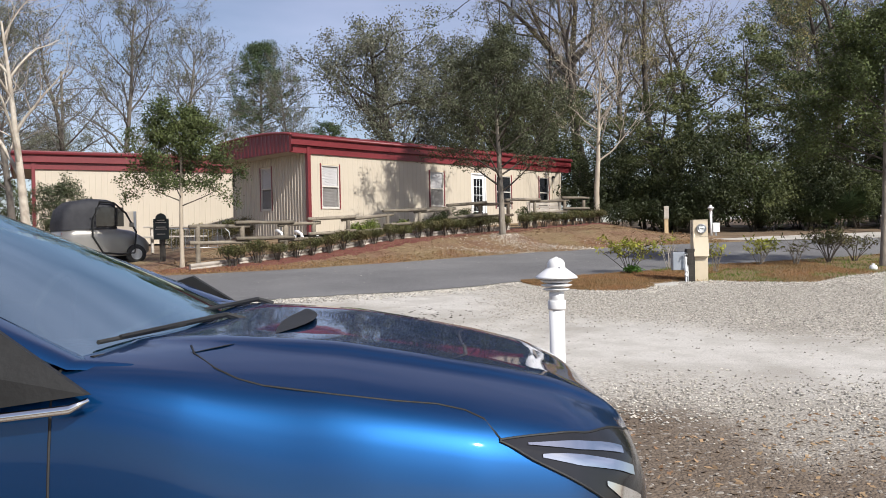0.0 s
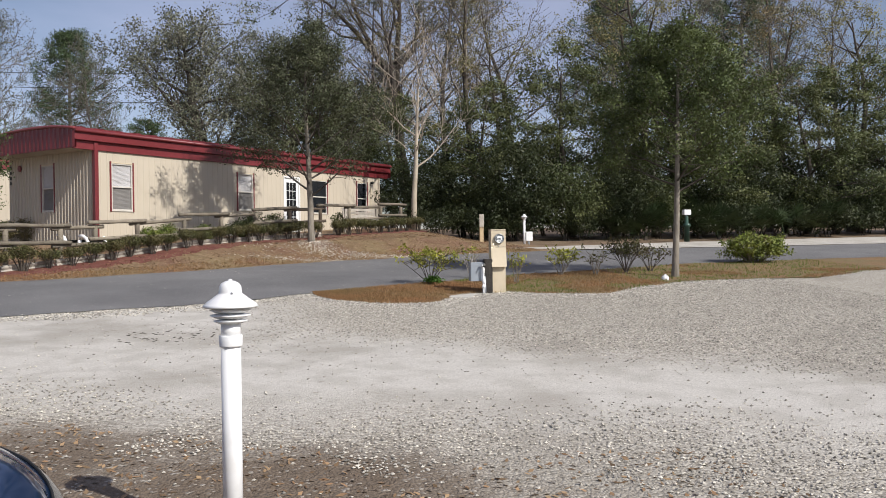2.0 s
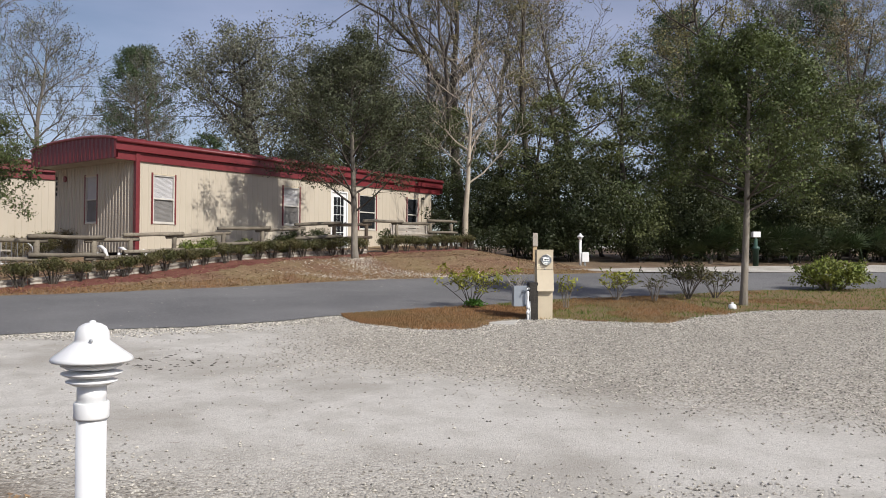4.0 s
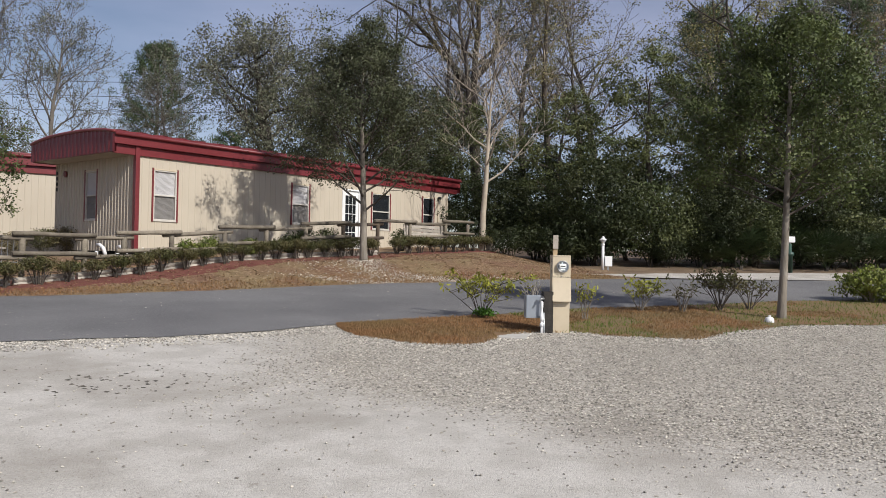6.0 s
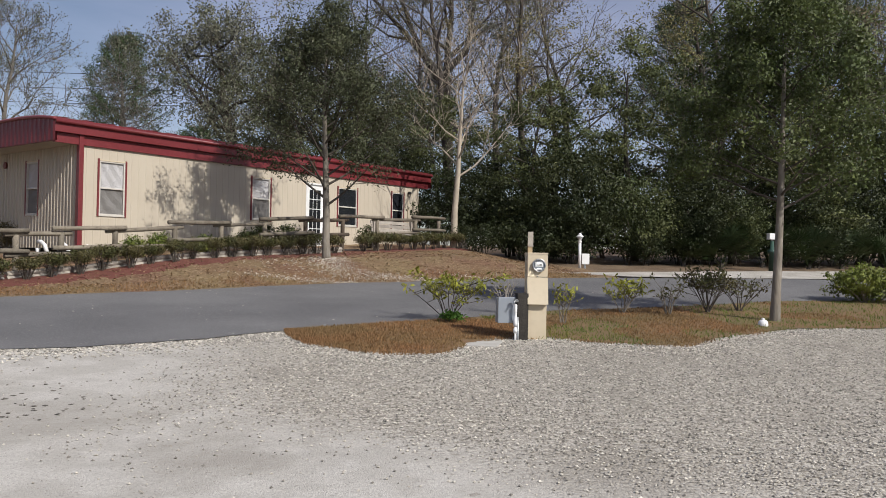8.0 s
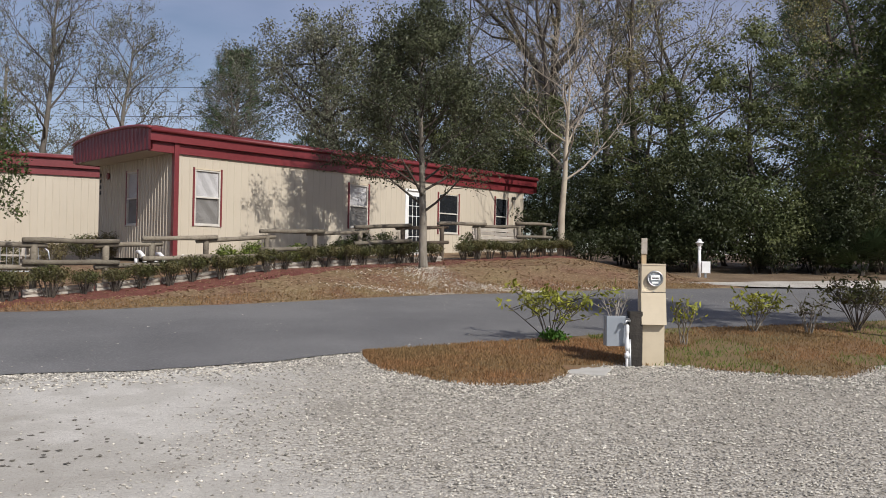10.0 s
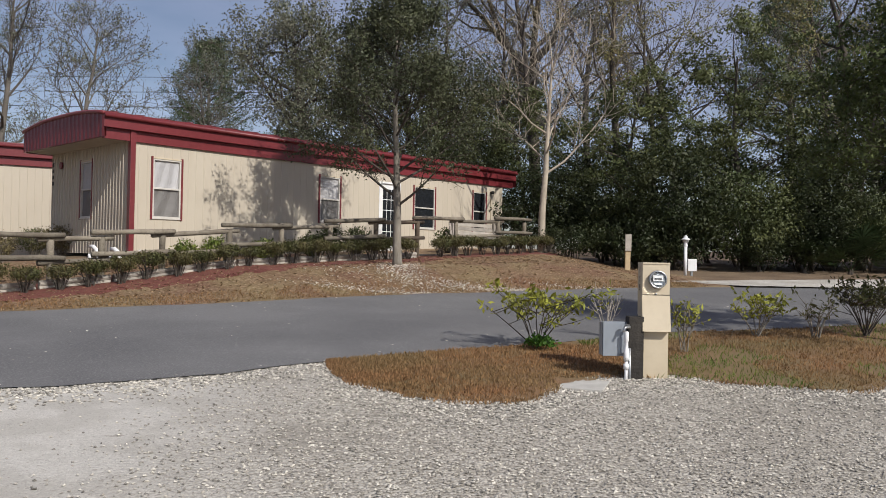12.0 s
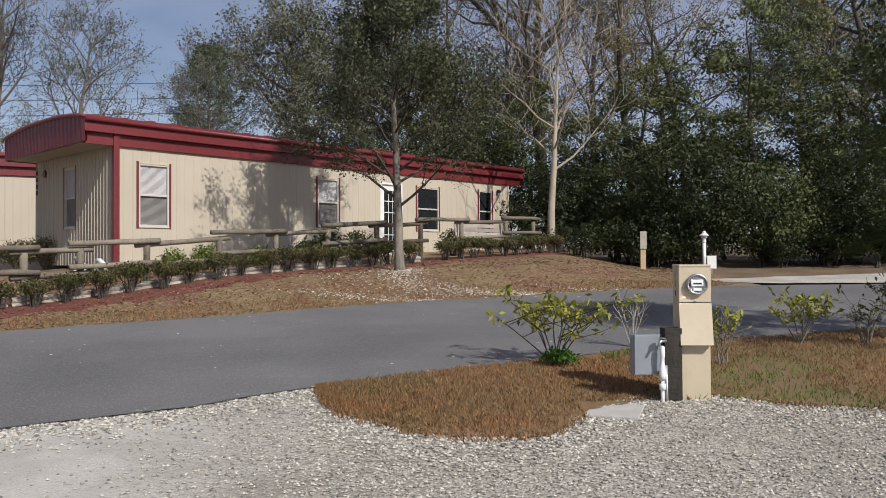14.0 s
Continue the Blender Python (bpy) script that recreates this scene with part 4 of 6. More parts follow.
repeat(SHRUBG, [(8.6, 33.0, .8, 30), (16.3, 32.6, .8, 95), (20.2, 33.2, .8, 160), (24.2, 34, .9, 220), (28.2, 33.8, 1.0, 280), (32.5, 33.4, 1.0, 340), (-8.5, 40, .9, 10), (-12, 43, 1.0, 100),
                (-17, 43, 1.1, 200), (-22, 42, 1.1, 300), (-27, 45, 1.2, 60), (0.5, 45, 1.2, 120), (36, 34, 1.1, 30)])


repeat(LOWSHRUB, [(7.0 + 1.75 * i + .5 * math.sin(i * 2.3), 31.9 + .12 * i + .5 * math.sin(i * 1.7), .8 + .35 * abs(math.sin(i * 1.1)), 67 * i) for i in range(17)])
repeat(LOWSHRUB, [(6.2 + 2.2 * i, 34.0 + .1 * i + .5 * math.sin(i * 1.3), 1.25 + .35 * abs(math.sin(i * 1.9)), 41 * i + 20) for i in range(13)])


def pine_tree(m, label):
    """A tall pine: bare lower trunk, tiers of rising limbs, and tufts of needles in flat-bottomed plates."""
    t = thing("pine_tree", m, label, "tree", "trees of the woods")
    g = random.Random(5)
    limbs = [([Vector((0, 0, -0.1)), Vector((0.1, 0, 6.0)), Vector((-0.1, 0.05, 13.0)), Vector((0.02, 0, 20.4))], [0.34, 0.27, 0.18, 0.04], 0)]
    tips = []
    for i in range(62):
        f = (i + g.random()) / 62
        z = 8.5 + 12.0 * f
        ln = (5.6 * (1 - f) ** 0.55 + 0.6) * g.uniform(0.6, 1.08) * (0.75 if f < .15 else 1.0)
        a = i * 2.4 + g.uniform(-.4, .4)
        d = Vector((math.cos(a), math.sin(a), g.uniform(0.12, 0.42)))
        b = Vector((0, 0, z))
        pts = [b, b + d * ln * .5, b + d * ln + Vector((0, 0, 0.18 * ln))]
        limbs.append((pts, [0.07, 0.05, 0.02], 1))
        for k in range(6):
            q = pts[1].lerp(pts[2], k / 5) + Vector((g.gauss(0, .35), g.gauss(0, .35), g.gauss(0, .12) + .15)) * (0.5 + ln * 0.22)
            tips.append(q)
            limbs.append(([pts[1].lerp(pts[2], k / 5 * .7), q], [0.025, 0.012], 2))
    part("trunk", limb_mesh("trunk", limbs[:1], M_BARK), None, t)
    part("branchwork", limb_mesh("branchwork", limbs[1:], M_BARKD), None, t)
    part("crown", leaf_mesh("crown", tips, 19000, 0.42, 0.36, L_PINE, 5, 0.16, squash=.6), None, t)
    return t


PINE = pine_tree(T(at(-19.7, 91.0)), "tall pine with clumped green needles")
repeat(PINE, [(-13.0, 96, .66, 100), (27, 62, .95, 300), (37, 60, 1.0, 50)])

# ---- rails of the ramp ----
def wall_at(a, b):
    """Plan point a metres along the office and b metres out from it."""
    p = WALL_M @ Vector((a, -b, 0))
    return p.x, p.y


def log(name, p, q, r, material, parent):
    p, q = Vector(p), Vector(q)
    n = 4
    pts = [p.lerp(q, i / n) + Vector((0, 0, random.uniform(-.008, .008))) for i in range(n + 1)]
    return part(name, tube(pts, [r * random.uniform(.93, 1.07) for _ in pts], 9, None, 0.05), material, parent, smooth=True)


fence = thing("log_fence", pose(0, 0, 0), "weathered round-log rail fence along the ramp", "fence")
RAMP = [(-5.25, 2.0), (-4.03, 2.0), (-2.73, 2.02), (-1.82, 2.10), (-0.63, 2.17), (0.85, 2.34), (2.15, 2.42), (3.5, 2.55), (4.91, 2.68), (6.33, 2.78), (7.79, 2.84), (9.56, 2.94), (10.77, 2.96)]
for a, z in RAMP:
    x, y = wall_at(a, 2.75)
    # two posts and the rails between them are darker than the rest
    dark = 4.5 < a < 6.6
    log("post", (x, y, land(x, y) - 0.15), (x, y, z - 0.03), 0.06, M_LOGD if dark else M_LOG, fence)
for i, ((a, z), (b, w)) in enumerate(zip(RAMP, RAMP[1:])):
    dark = 4.5 < (a + b) / 2 < 6.6
    e = 0.22
    for dz, shift in ((0.0, 0.0), (-0.40, 0.02)):
        up = 0.05 if i % 2 else -0.04
        pa, pb = wall_at(a - e, 2.75 + shift + (0.07 if i % 2 else 0)), wall_at(b + e, 2.75 + shift + (0.07 if i % 2 else 0))
        if dz and i in (9,):
            continue
        log("rail", (*pa, z + dz + up), (*pb, w + dz + up), 0.049, M_LOGD if dark else M_LOG, fence)
# landscape timbers along the foot of the hedge
edging = thing("timber_edging", pose(0, 0, 0), "weathered pale landscape timbers edging the planting bed", "edging")
for i in range(9):
    a = -5.6 + i * 1.3
    p, q = wall_at(a, 3.0), wall_at(a + 1.24, 3.0)
    for k in (0, 1):
        part("timber", tube([(*p, land(*p) + 0.03 + 0.085 * k), (*q, land(*q) + 0.03 + 0.085 * k)], 0.05, 8, None, 0.04), M_TIMBER, edging)
# hedge along the ramp
hg = random.Random(77)
HEDGE = [mound_bush("hedge_bush", Matrix.Translation(at(*wall_at(-4.6, 3.25))), "clipped green hedge bush along the log fence", "hedge", 81 + k, 0.46, 0.32, 0.56, L_HEDGE, 1900, 0.045, "hedge along the ramp", 14, M_BARKD, 0.06, low=.42) for k in range(1)]
HEDGE.append(mound_bush("hedge_bush", Matrix.Translation(at(*wall_at(-3.9, 3.25))), "clipped green hedge bush along the log fence", "hedge", 89, 0.44, 0.32, 0.60, L_HEDGE, 1700, 0.045, "hedge along the ramp", 14, M_BARKD, 0.06, low=.42))
for i in range(17):
    a = -3.3 + i * 0.55
    x, y = wall_at(a, 3.2 + hg.uniform(-.08, .08))
    s = hg.uniform(0.74, 1.0) * (1.0 if a < 4 else 0.95)
    copy_thing(HEDGE[i % 2], Matrix.Translation(at(x, y)) @ Matrix.Rotation(hg.uniform(0, 6), 4, 'Z') @ Matrix.Diagonal((s, s, s, 1)))
for i in range(9):
    a = 6.9 + i * 0.56
    x, y = wall_at(a, 3.0 + hg.uniform(-.06, .06))
    s = hg.uniform(0.85, 1.02)
    copy_thing(HEDGE[i % 2], Matrix.Translation(at(x, y)) @ Matrix.Rotation(hg.uniform(0, 6), 4, 'Z') @ Matrix.Diagonal((s, s, s, 1)))

# ---- path lamps ----
def path_lamp(m, label, h=0.935):
    t = thing("path_lamp", m, label, "path lamp", "white path lamps")
    part("post", lathe([(0.001, -0.1), (0.0445, -0.1), (0.0445, h - .01), (0.001, h - .01)], 28), M_PVC, t, smooth=True)
    part("collar", lathe([(0.044, h - 0.052), (0.0515, h - 0.052), (0.0525, h - 0.046), (0.0525, h - 0.004), (0.0505, h), (0.043, h)], 28), M_PVC, t, smooth=True)
    part("neck", lathe([(0.001, h - .01), (0.0435, h - .01), (0.0435, h + 0.058), (0.001, h + 0.058)], 28), M_PVC, t, smooth=True)
    for k, r in enumerate((0.076, 0.090, 0.092)):
        z = h + 0.056 + 0.025 * k
        part("louvre", lathe([(0.03, z), (r - 0.02, z - 0.003), (r, z + 0.007), (r, z + 0.010), (r - 0.03, z + 0.016), (0.03, z + 0.018)], 32), M_PVC, t, smooth=True)
    part("inner_tube", lathe([(0.001, h + 0.05), (0.034, h + 0.05), (0.034, h + 0.14), (0.001, h + 0.14)], 16), M_BLACKP, t)
    z = h + 0.135
    part("cap", lathe([(0.02, z), (0.118, z - 0.010), (0.122, z - 0.005), (0.118, z + 0.004), (0.088, z + 0.026), (0.056, z + 0.050), (0.051, z + 0.055), (0.052, z + 0.061), (0.049, z + 0.082),
                       (0.040, z + 0.098), (0.022, z + 0.108), (0.010, z + 0.110), (0.009, z + 0.115), (0.001, z + 0.117)], 36), M_PVC, t, smooth=True)
    part("screw", lathe([(0.001, 0), (0.006, 0), (0.006, 0.006), (0.001, 0.008)], 8, m=pose(0.012, -0.053, z + 0.057, 90)), M_STEEL, t)
    return t


path_lamp(Matrix.Translation(at(0.68, 5.09)), "white plastic path lamp with a conical cap and louvres")
path_lamp(Matrix.Translation(at(9.53, 29.4)), "distant white path lamp at the edge of the woods", 0.84)

# ---- power pedestal with its water tap ----
def pedestal(m):
    t = thing("power_pedestal", m, "tan painted steel power pedestal with a glass electricity meter", "power pedestal")
    w, d = 0.125, 0.11
    bm = box(-w, w, -d, d, -0.1, 0.60, 0.004)
    part("base", bm, M_TAN, t)
    part("body", box(-w - 0.006, w + 0.006, -d - 0.01, d + 0.004, 0.60, 1.10, 0.005), M_TAN, t)
    bm = bmesh.new()
    for sx in (-w - 0.008, w + 0.008):
        bm.verts.new((sx, -d - 0.012, 0.80)), bm.verts.new((sx, -d - 0.075, 0.455)), bm.verts.new((sx, -d - 0.012, 0.455))
    bm.verts.ensure_lookup_table()
    v = bm.verts
    for f in ((0, 1, 2), (3, 5, 4), (0, 3, 4, 1), (1, 4, 5, 2), (0, 2, 5, 3)):
        bm.faces.new([v[i] for i in f])
    part("sloped_cover", bm, M_TAN, t, "sloped hinged cover over the outlets")
    part("lid", box(-w - 0.008, w + 0.008, -d - 0.016, d + 0.008, 1.10, 1.118, 0.004), M_TAN, t)
    part("seam", box(-w - 0.008, w + 0.008, -d - 0.0135, -d - 0.009, 0.803, 0.808), M_BLACKP, t)
    me = pose(0.012, -d - 0.01, 0.955, 90)
    part("meter_ring", lathe([(0.088, 0), (0.088, 0.035), (0.082, 0.045), (0.072, 0.045), (0.072, 0)], 32, m=me), M_STEEL, t, "galvanised meter ring", smooth=True)
    part("meter_face", lathe([(0.001, 0.0), (0.070, 0.0), (0.070, 0.03), (0.001, 0.03)], 32, m=me), M_GREYBOX, t, "grey meter face")
    part("meter_plate", box(-0.033, 0.055, -d - 0.048, -d - 0.042, 0.94, 0.99, 0.002), M_WHITE, t)
    part("meter_dial", box(-0.020, 0.044, -d - 0.0505, -d - 0.0484, 0.955, 0.967), M_BLACKP, t)
    part("meter_plate", box(-0.018, 0.042, -d - 0.048, -d - 0.042, 0.907, 0.925, 0.002), M_WHITE, t)
    gl = part("meter_glass", lathe([(0.070, 0.03), (0.071, 0.075), (0.062, 0.094), (0.03, 0.103), (0.001, 0.105)], 32, m=me), M_GLASSC, t, "domed meter glass", smooth=True)
    gl.visible_shadow = False
    part("latch", lathe([(0.001, 0), (0.008, 0), (0.008, 0.012), (0.001, 0.014)], 10, m=pose(0.0, -d - 0.012, 0.815, 90)), M_STEEL, t)
    # site number on the side
    for k, ch in enumerate("119"):
        cu = bpy.data.curves.new("digit", 'FONT')
        cu.body, cu.size, cu.extrude, cu.align_x = ch, 0.085, 0.001, 'CENTER'
        o = bpy.data.objects.new("digit", cu)
        scene.collection.objects.link(o)
        dg = bpy.context.evaluated_depsgraph_get()
        me2 = bpy.data.meshes.new_from_object(o.evaluated_get(dg))
        bpy.data.objects.remove(o)
        me2.materials.clear()
        me2.materials.append(M_BLACKP)
        part("digit", me2, None, t, "black site number", m=pose(-w - 0.009, 0.0, 1.015 - 0.085 * k, 90, 0, -90))
    return t


M_GLASSC = glass_mat("clear_glass", (0.95, 0.97, 0.97))
px, py = 4.715, 15.36
pedestal(Matrix.Translation(at(px, py, 0.0)) @ pose(0, 0, 0, 0, 0, -4))

tap = thing("water_tap", Matrix.Translation(at(4.41, 15.2)), "white plastic water riser strapped to a dark wooden post", "water tap")
part("post", box(0.03, 0.175, 0.0, 0.15, -0.1, 0.60, 0.008), M_POSTW, tap, "dark weathered wooden post")
part("pipe", tube([(0, -0.03, -0.1), (0, -0.03, 0.20)], 0.016, 12), M_PVC, tap, smooth=True)
part("fitting", lathe([(0.019, 0.10), (0.027, 0.10), (0.027, 0.15), (0.019, 0.15)], 14, m=pose(0, -0.03, 0)), M_PVC, tap, smooth=True)
part("valve", lathe([(0.016, 0.18), (0.024, 0.18), (0.027, 0.22), (0.024, 0.29), (0.018, 0.30), (0.017, 0.36), (0.021, 0.37), (0.021, 0.45), (0.012, 0.46)], 16, m=pose(0, -0.03, 0)), M_PVC, tap, smooth=True)
part("hose_valve", tube([(0.03, -0.03, 0.50), (-0.02, -0.05, 0.50), (-0.04, -0.07, 0.46)], [0.016, 0.015, 0.013], 8), M_STEEL, tap, smooth=True)
part("wheel_handle", lathe([(0.004, 0), (0.028, 0), (0.028, 0.008), (0.004, 0.010)], 12, m=pose(-0.005, -0.045, 0.52)), M_STEEL, tap)
part("pipe", tube([(0.03, -0.03, 0.30), (0.035, -0.03, 0.02), (0.035, -0.03, -0.1)], 0.013, 8), M_STEEL, tap, smooth=True)
cab = thing("cable_box", Matrix.Translation(at(4.41, 15.24, -.04)), "grey steel utility box with its door ajar on the post", "utility box")
part("body", box(-0.21, 0.045, 0.03, 0.13, 0.26, 0.58, 0.006, m=pose(0, 0, 0, 0, 0, 10)), M_GREYBOX, cab)
part("door", box(-0.215, 0.0, -0.005, 0.012, 0.255, 0.585, 0.005, m=pose(0, 0, 0, 0, 0, 4)), M_GREYBOX, cab, "open grey steel door")
part("hinge", tube([(-0.218, 0.01, 0.26), (-0.218, 0.01, 0.58)], 0.006, 6), M_STEEL, cab)
slab = thing("concrete_pad", Matrix.Translation(at(3.95, 14.85)), "small pale concrete utility pad in the gravel", "concrete pad")
part("slab", box(-0.20, 0.20, -0.24, 0.24, -0.05, 0.016, 0.006, m=pose(0, 0, 0, 2, 0, -20)), M_CONC, slab)
cap = thing("sewer_cap", Matrix.Translation(at(8.66, 16.82)), "white plastic pipe cap standing out of the gravel", "pipe cap")
part("cap", lathe([(0.075, -0.05), (0.078, 0.03), (0.072, 0.07), (0.05, 0.095), (0.001, 0.10)], 18), M_PVC, cap, smooth=True)
part("plug", box(-0.02, 0.02, -0.02, 0.02, 0.098, 0.125, 0.004), M_PVC, cap)

# far side of the road
bp = thing("board_post", Matrix.Translation(at(8.11, 30.0)), "weathered board post with a pale lower half", "post")
part("post", box(-0.07, 0.07, -0.02, 0.07, -0.1, 0.62, 0.006), M_PINEP, bp)
part("board", box(-0.085, 0.085, -0.05, -0.022, 0.56, 1.02, 0.006), M_TIMBER, bp, "grey weathered board")
ub = thing("utility_box", Matrix.Translation(at(9.70, 29.4)), "small white utility box on a leg", "utility box")
part("body", box(-0.12, 0.12, -0.07, 0.07, 0.12, 0.45, 0.012), M_WHITE, ub)
part("leg", box(-0.03, 0.03, -0.03, 0.03, -0.1, 0.12, 0.004), M_STEEL, ub)
gp = thing("green_hydrant_post", Matrix.Translation(at(16.15, 30.0)), "dark green utility post with a white box on top", "utility post")
part("post", lathe([(0.10, -0.1), (0.10, 0.55), (0.14, 0.56), (0.14, 0.66), (0.07, 0.68), (0.06, 0.95), (0.001, 0.96)], 16), M_GREENP, gp, smooth=True)
part("box", box(-0.14, 0.14, -0.1, 0.1, 1.0, 1.2, 0.015), M_WHITE, gp, "white box")
part("pole", tube([(0, 0, 0.9), (0, 0, 1.02)], 0.03, 8), M_STEEL, gp)


# ---- shrubs of the lawn strip ----
twig_bush(T(at(3.79, 16.95, .02)), "open yellow-green shrub on the dry grass", 3, 0.66, 0.62, 10, L_YELLOW, 640, 0.085, M_BARKD, "shrubs of the lawn strip", .4)
mound_bush("ground_plant", T(at(3.82, 16.8, .02)), "low tuft of bright green leaves under the shrub", "plant", 5, .2, .18, .16, L_GREENER, 420, .05, "", 5, M_BARKD, .03)
twig_bush(T(at(5.5, 16.85, .02)), "thin yellow-green shrub on the dry grass", 9, .58, .22, 6, L_YELLOW, 130, 0.075, M_BARK, "shrubs of the lawn strip")
twig_bush(T(at(4.85, 18.0, .02)), "thin leafless grey shrub behind the pedestal", 10, .6, .3, 7, L_YELLOW, 25, 0.06, M_TIMBER, "shrubs of the lawn strip")
twig_bush(T(at(6.95, 18.25, .02)), "small green shrub on the lawn strip", 12, .56, .38, 9, L_YELLOW, 330, 0.085, M_BARK, "shrubs of the lawn strip", .4)
twig_bush(T(at(7.7, 18.2, .02)), "sparse shrub with few leaves on the lawn strip", 14, .55, .3, 8, L_HEDGE, 110, 0.075, M_BARK, "shrubs of the lawn strip", .4)
twig_bush(T(at(8.55, 18.5, .02)), "broad green shrub with dark red stems on the lawn strip", 15, .68, .55, 16, L_HEDGE, 900, 0.075, M_BARKD, "shrubs of the lawn strip", .3)
twig_bush(T(at(9.25, 18.7, .02)), "green shrub beside the young oak", 18, .58, .4, 10, L_HEDGE, 350, 0.075, M_BARKD, "shrubs of the lawn strip", .3)
mound_bush("shrub", T(at(13.1, 20.65)), "rounded bright green shrub on the lawn strip", "shrub", 19, 1.25, .75, .80, L_BRIGHT, 6400, .07, "shrubs of the lawn strip", 24, M_BARK, .07)
for i, (x, y, k) in enumerate(((15.2, 31.6, 1.1), (16.9, 32.0, 1.3), (18.4, 31.6, 1.2), (19.9, 32.0, 1.3), (21.6, 31.9, 1.2), (14.0, 32.0, 1.0), (23.4, 32.4, 1.3))):
    palmetto(T(at(x, y)), 200 + i, k)
# plants by the buildings
mound_bush("shrub", T(at(-12.0, 26.2)), "tall dark green shrub before the second building", "shrub", 25, 1.05, .8, 2.8, L_OAK, 11000, .07, "", 20, M_BARKD, .12)
for i, x in enumerate((-8.9, -8.0, -7.2, -6.6)):
    mound_bush("hedge_bush", T(at(x, 27.6 + .15 * i)), "low brownish hedge bush before the second building", "hedge", 26 + i, .55, .45, .8, L_BROWN if i % 2 else L_HEDGE, 2200, .05, "hedge before the second building", 14, M_BARK, .06)
for i, (a, b_, h) in enumerate(((4.2, 1.9, .95), (4.9, 2.0, .9), (3.4, 2.2, .7), (8.7, 1.6, .8), (6.8, .7, .5), (1.4, 1.3, .55), (0.3, 2.0, .5), (2.5, 1.6, .5))):
    mound_bush("shrub", T(at(*wall_at(a, b_))), "dark leafy shrub between ramp and wall", "shrub", 300 + i, .38, .36, h, L_BRIGHT if i > 4 else L_DARK, 1500, .06, "shrubs by the wall", 12, M_BARKD, .06)
# ---- the parked car ----
CAR_W = [(0, .42), (.03, .60), (.08, .72), (.16, .80), (.3, .875), (.58, .94), (.9, .975), (1.4, 1.0), (4.3, 1.0), (4.9, .93), (5.1, .80), (5.15, .66)]
CAR_Z = [(0, .60), (.03, .69), (.08, .765), (.16, .825), (.3, .888), (.5, .938), (.75, .988), (1.0, 1.035), (1.4, 1.07), (2.0, 1.075), (4.5, 1.10), (5.0, 1.08), (5.15, 1.0)]
SECT = [(0, 0), (.2, .002), (.40, .006), (.54, .005), (.575, -.017), (.675, -.034), (.78, -.058), (.87, -.095), (.92, -.15), (.955, -.235), (.98, -.34), (.998, -.44)]


def smooth_lerp(table, x):
    e = 0.04
    return (lerp(table, x - e) + lerp(table, x) * 2 + lerp(table, x + e)) / 4


def car_at(d, s, side, out=0.0):
    """A point of the car's skin: d metres behind the nose, s from 0 at the middle to 14 at the sill."""
    def raw(d, s):
        w, hz = smooth_lerp(CAR_W, d), smooth_lerp(CAR_Z, d)
        k = sstep((d - 1.05) / .65)
        pts = [(f * w, hz + dz * (1 - k) + k * flat) for (f, dz), flat in zip(SECT, (0, 0, 0, 0, -.002, -.006, -.012, -.022, -.045, -.10, -.24, -.38))] + [(w * .985, .46), (w * .965, .33), (w * .92, .22)]
        i = max(0, min(len(pts) - 2, int(s)))
        f = s - i
        y, z = pts[i][0] + (pts[i + 1][0] - pts[i][0]) * f, pts[i][1] + (pts[i + 1][1] - pts[i][1]) * f
        return Vector((-d, y, z))
    p = raw(d, s)
    if out:
        a, b = raw(d + 0.02, s) - raw(d - 0.02, s), raw(d, min(14, s + .1)) - raw(d, max(0, s - .1))
        n = b.cross(a)
        n.normalize()
        if n.y < 0 and abs(n.y) > abs(n.z):
            n = -n
        if n.z < 0 and abs(n.z) > abs(n.y):
            n = -n
        p = p + n * out
    return Vector((p.x, p.y * side, p.z))


def car_patch(ds, s_lo, s_hi, side, out, ns=6):
    bm = bmesh.new()
    rows = [[bm.verts.new(car_at(d, s_lo(d) + (s_hi(d) - s_lo(d)) * j / ns, side, out)) for j in range(ns + 1)] for d in ds]
    for a, b in zip(rows, rows[1:]):
        for j in range(ns):
            bm.faces.new((a[j], a[j + 1], b[j + 1], b[j]))
    return bm


def span(a, b, n):
    return [a + (b - a) * i / n for i in range(n + 1)]


LAMP_UP = [(.05, 4.0), (.1, 5.2), (.26, 6.7), (.42, 7.3), (.53, 7.75)]
LAMP_LO = [(.05, 9.9), (.16, 9.3), (.34, 8.6), (.44, 8.25), (.53, 7.8)]


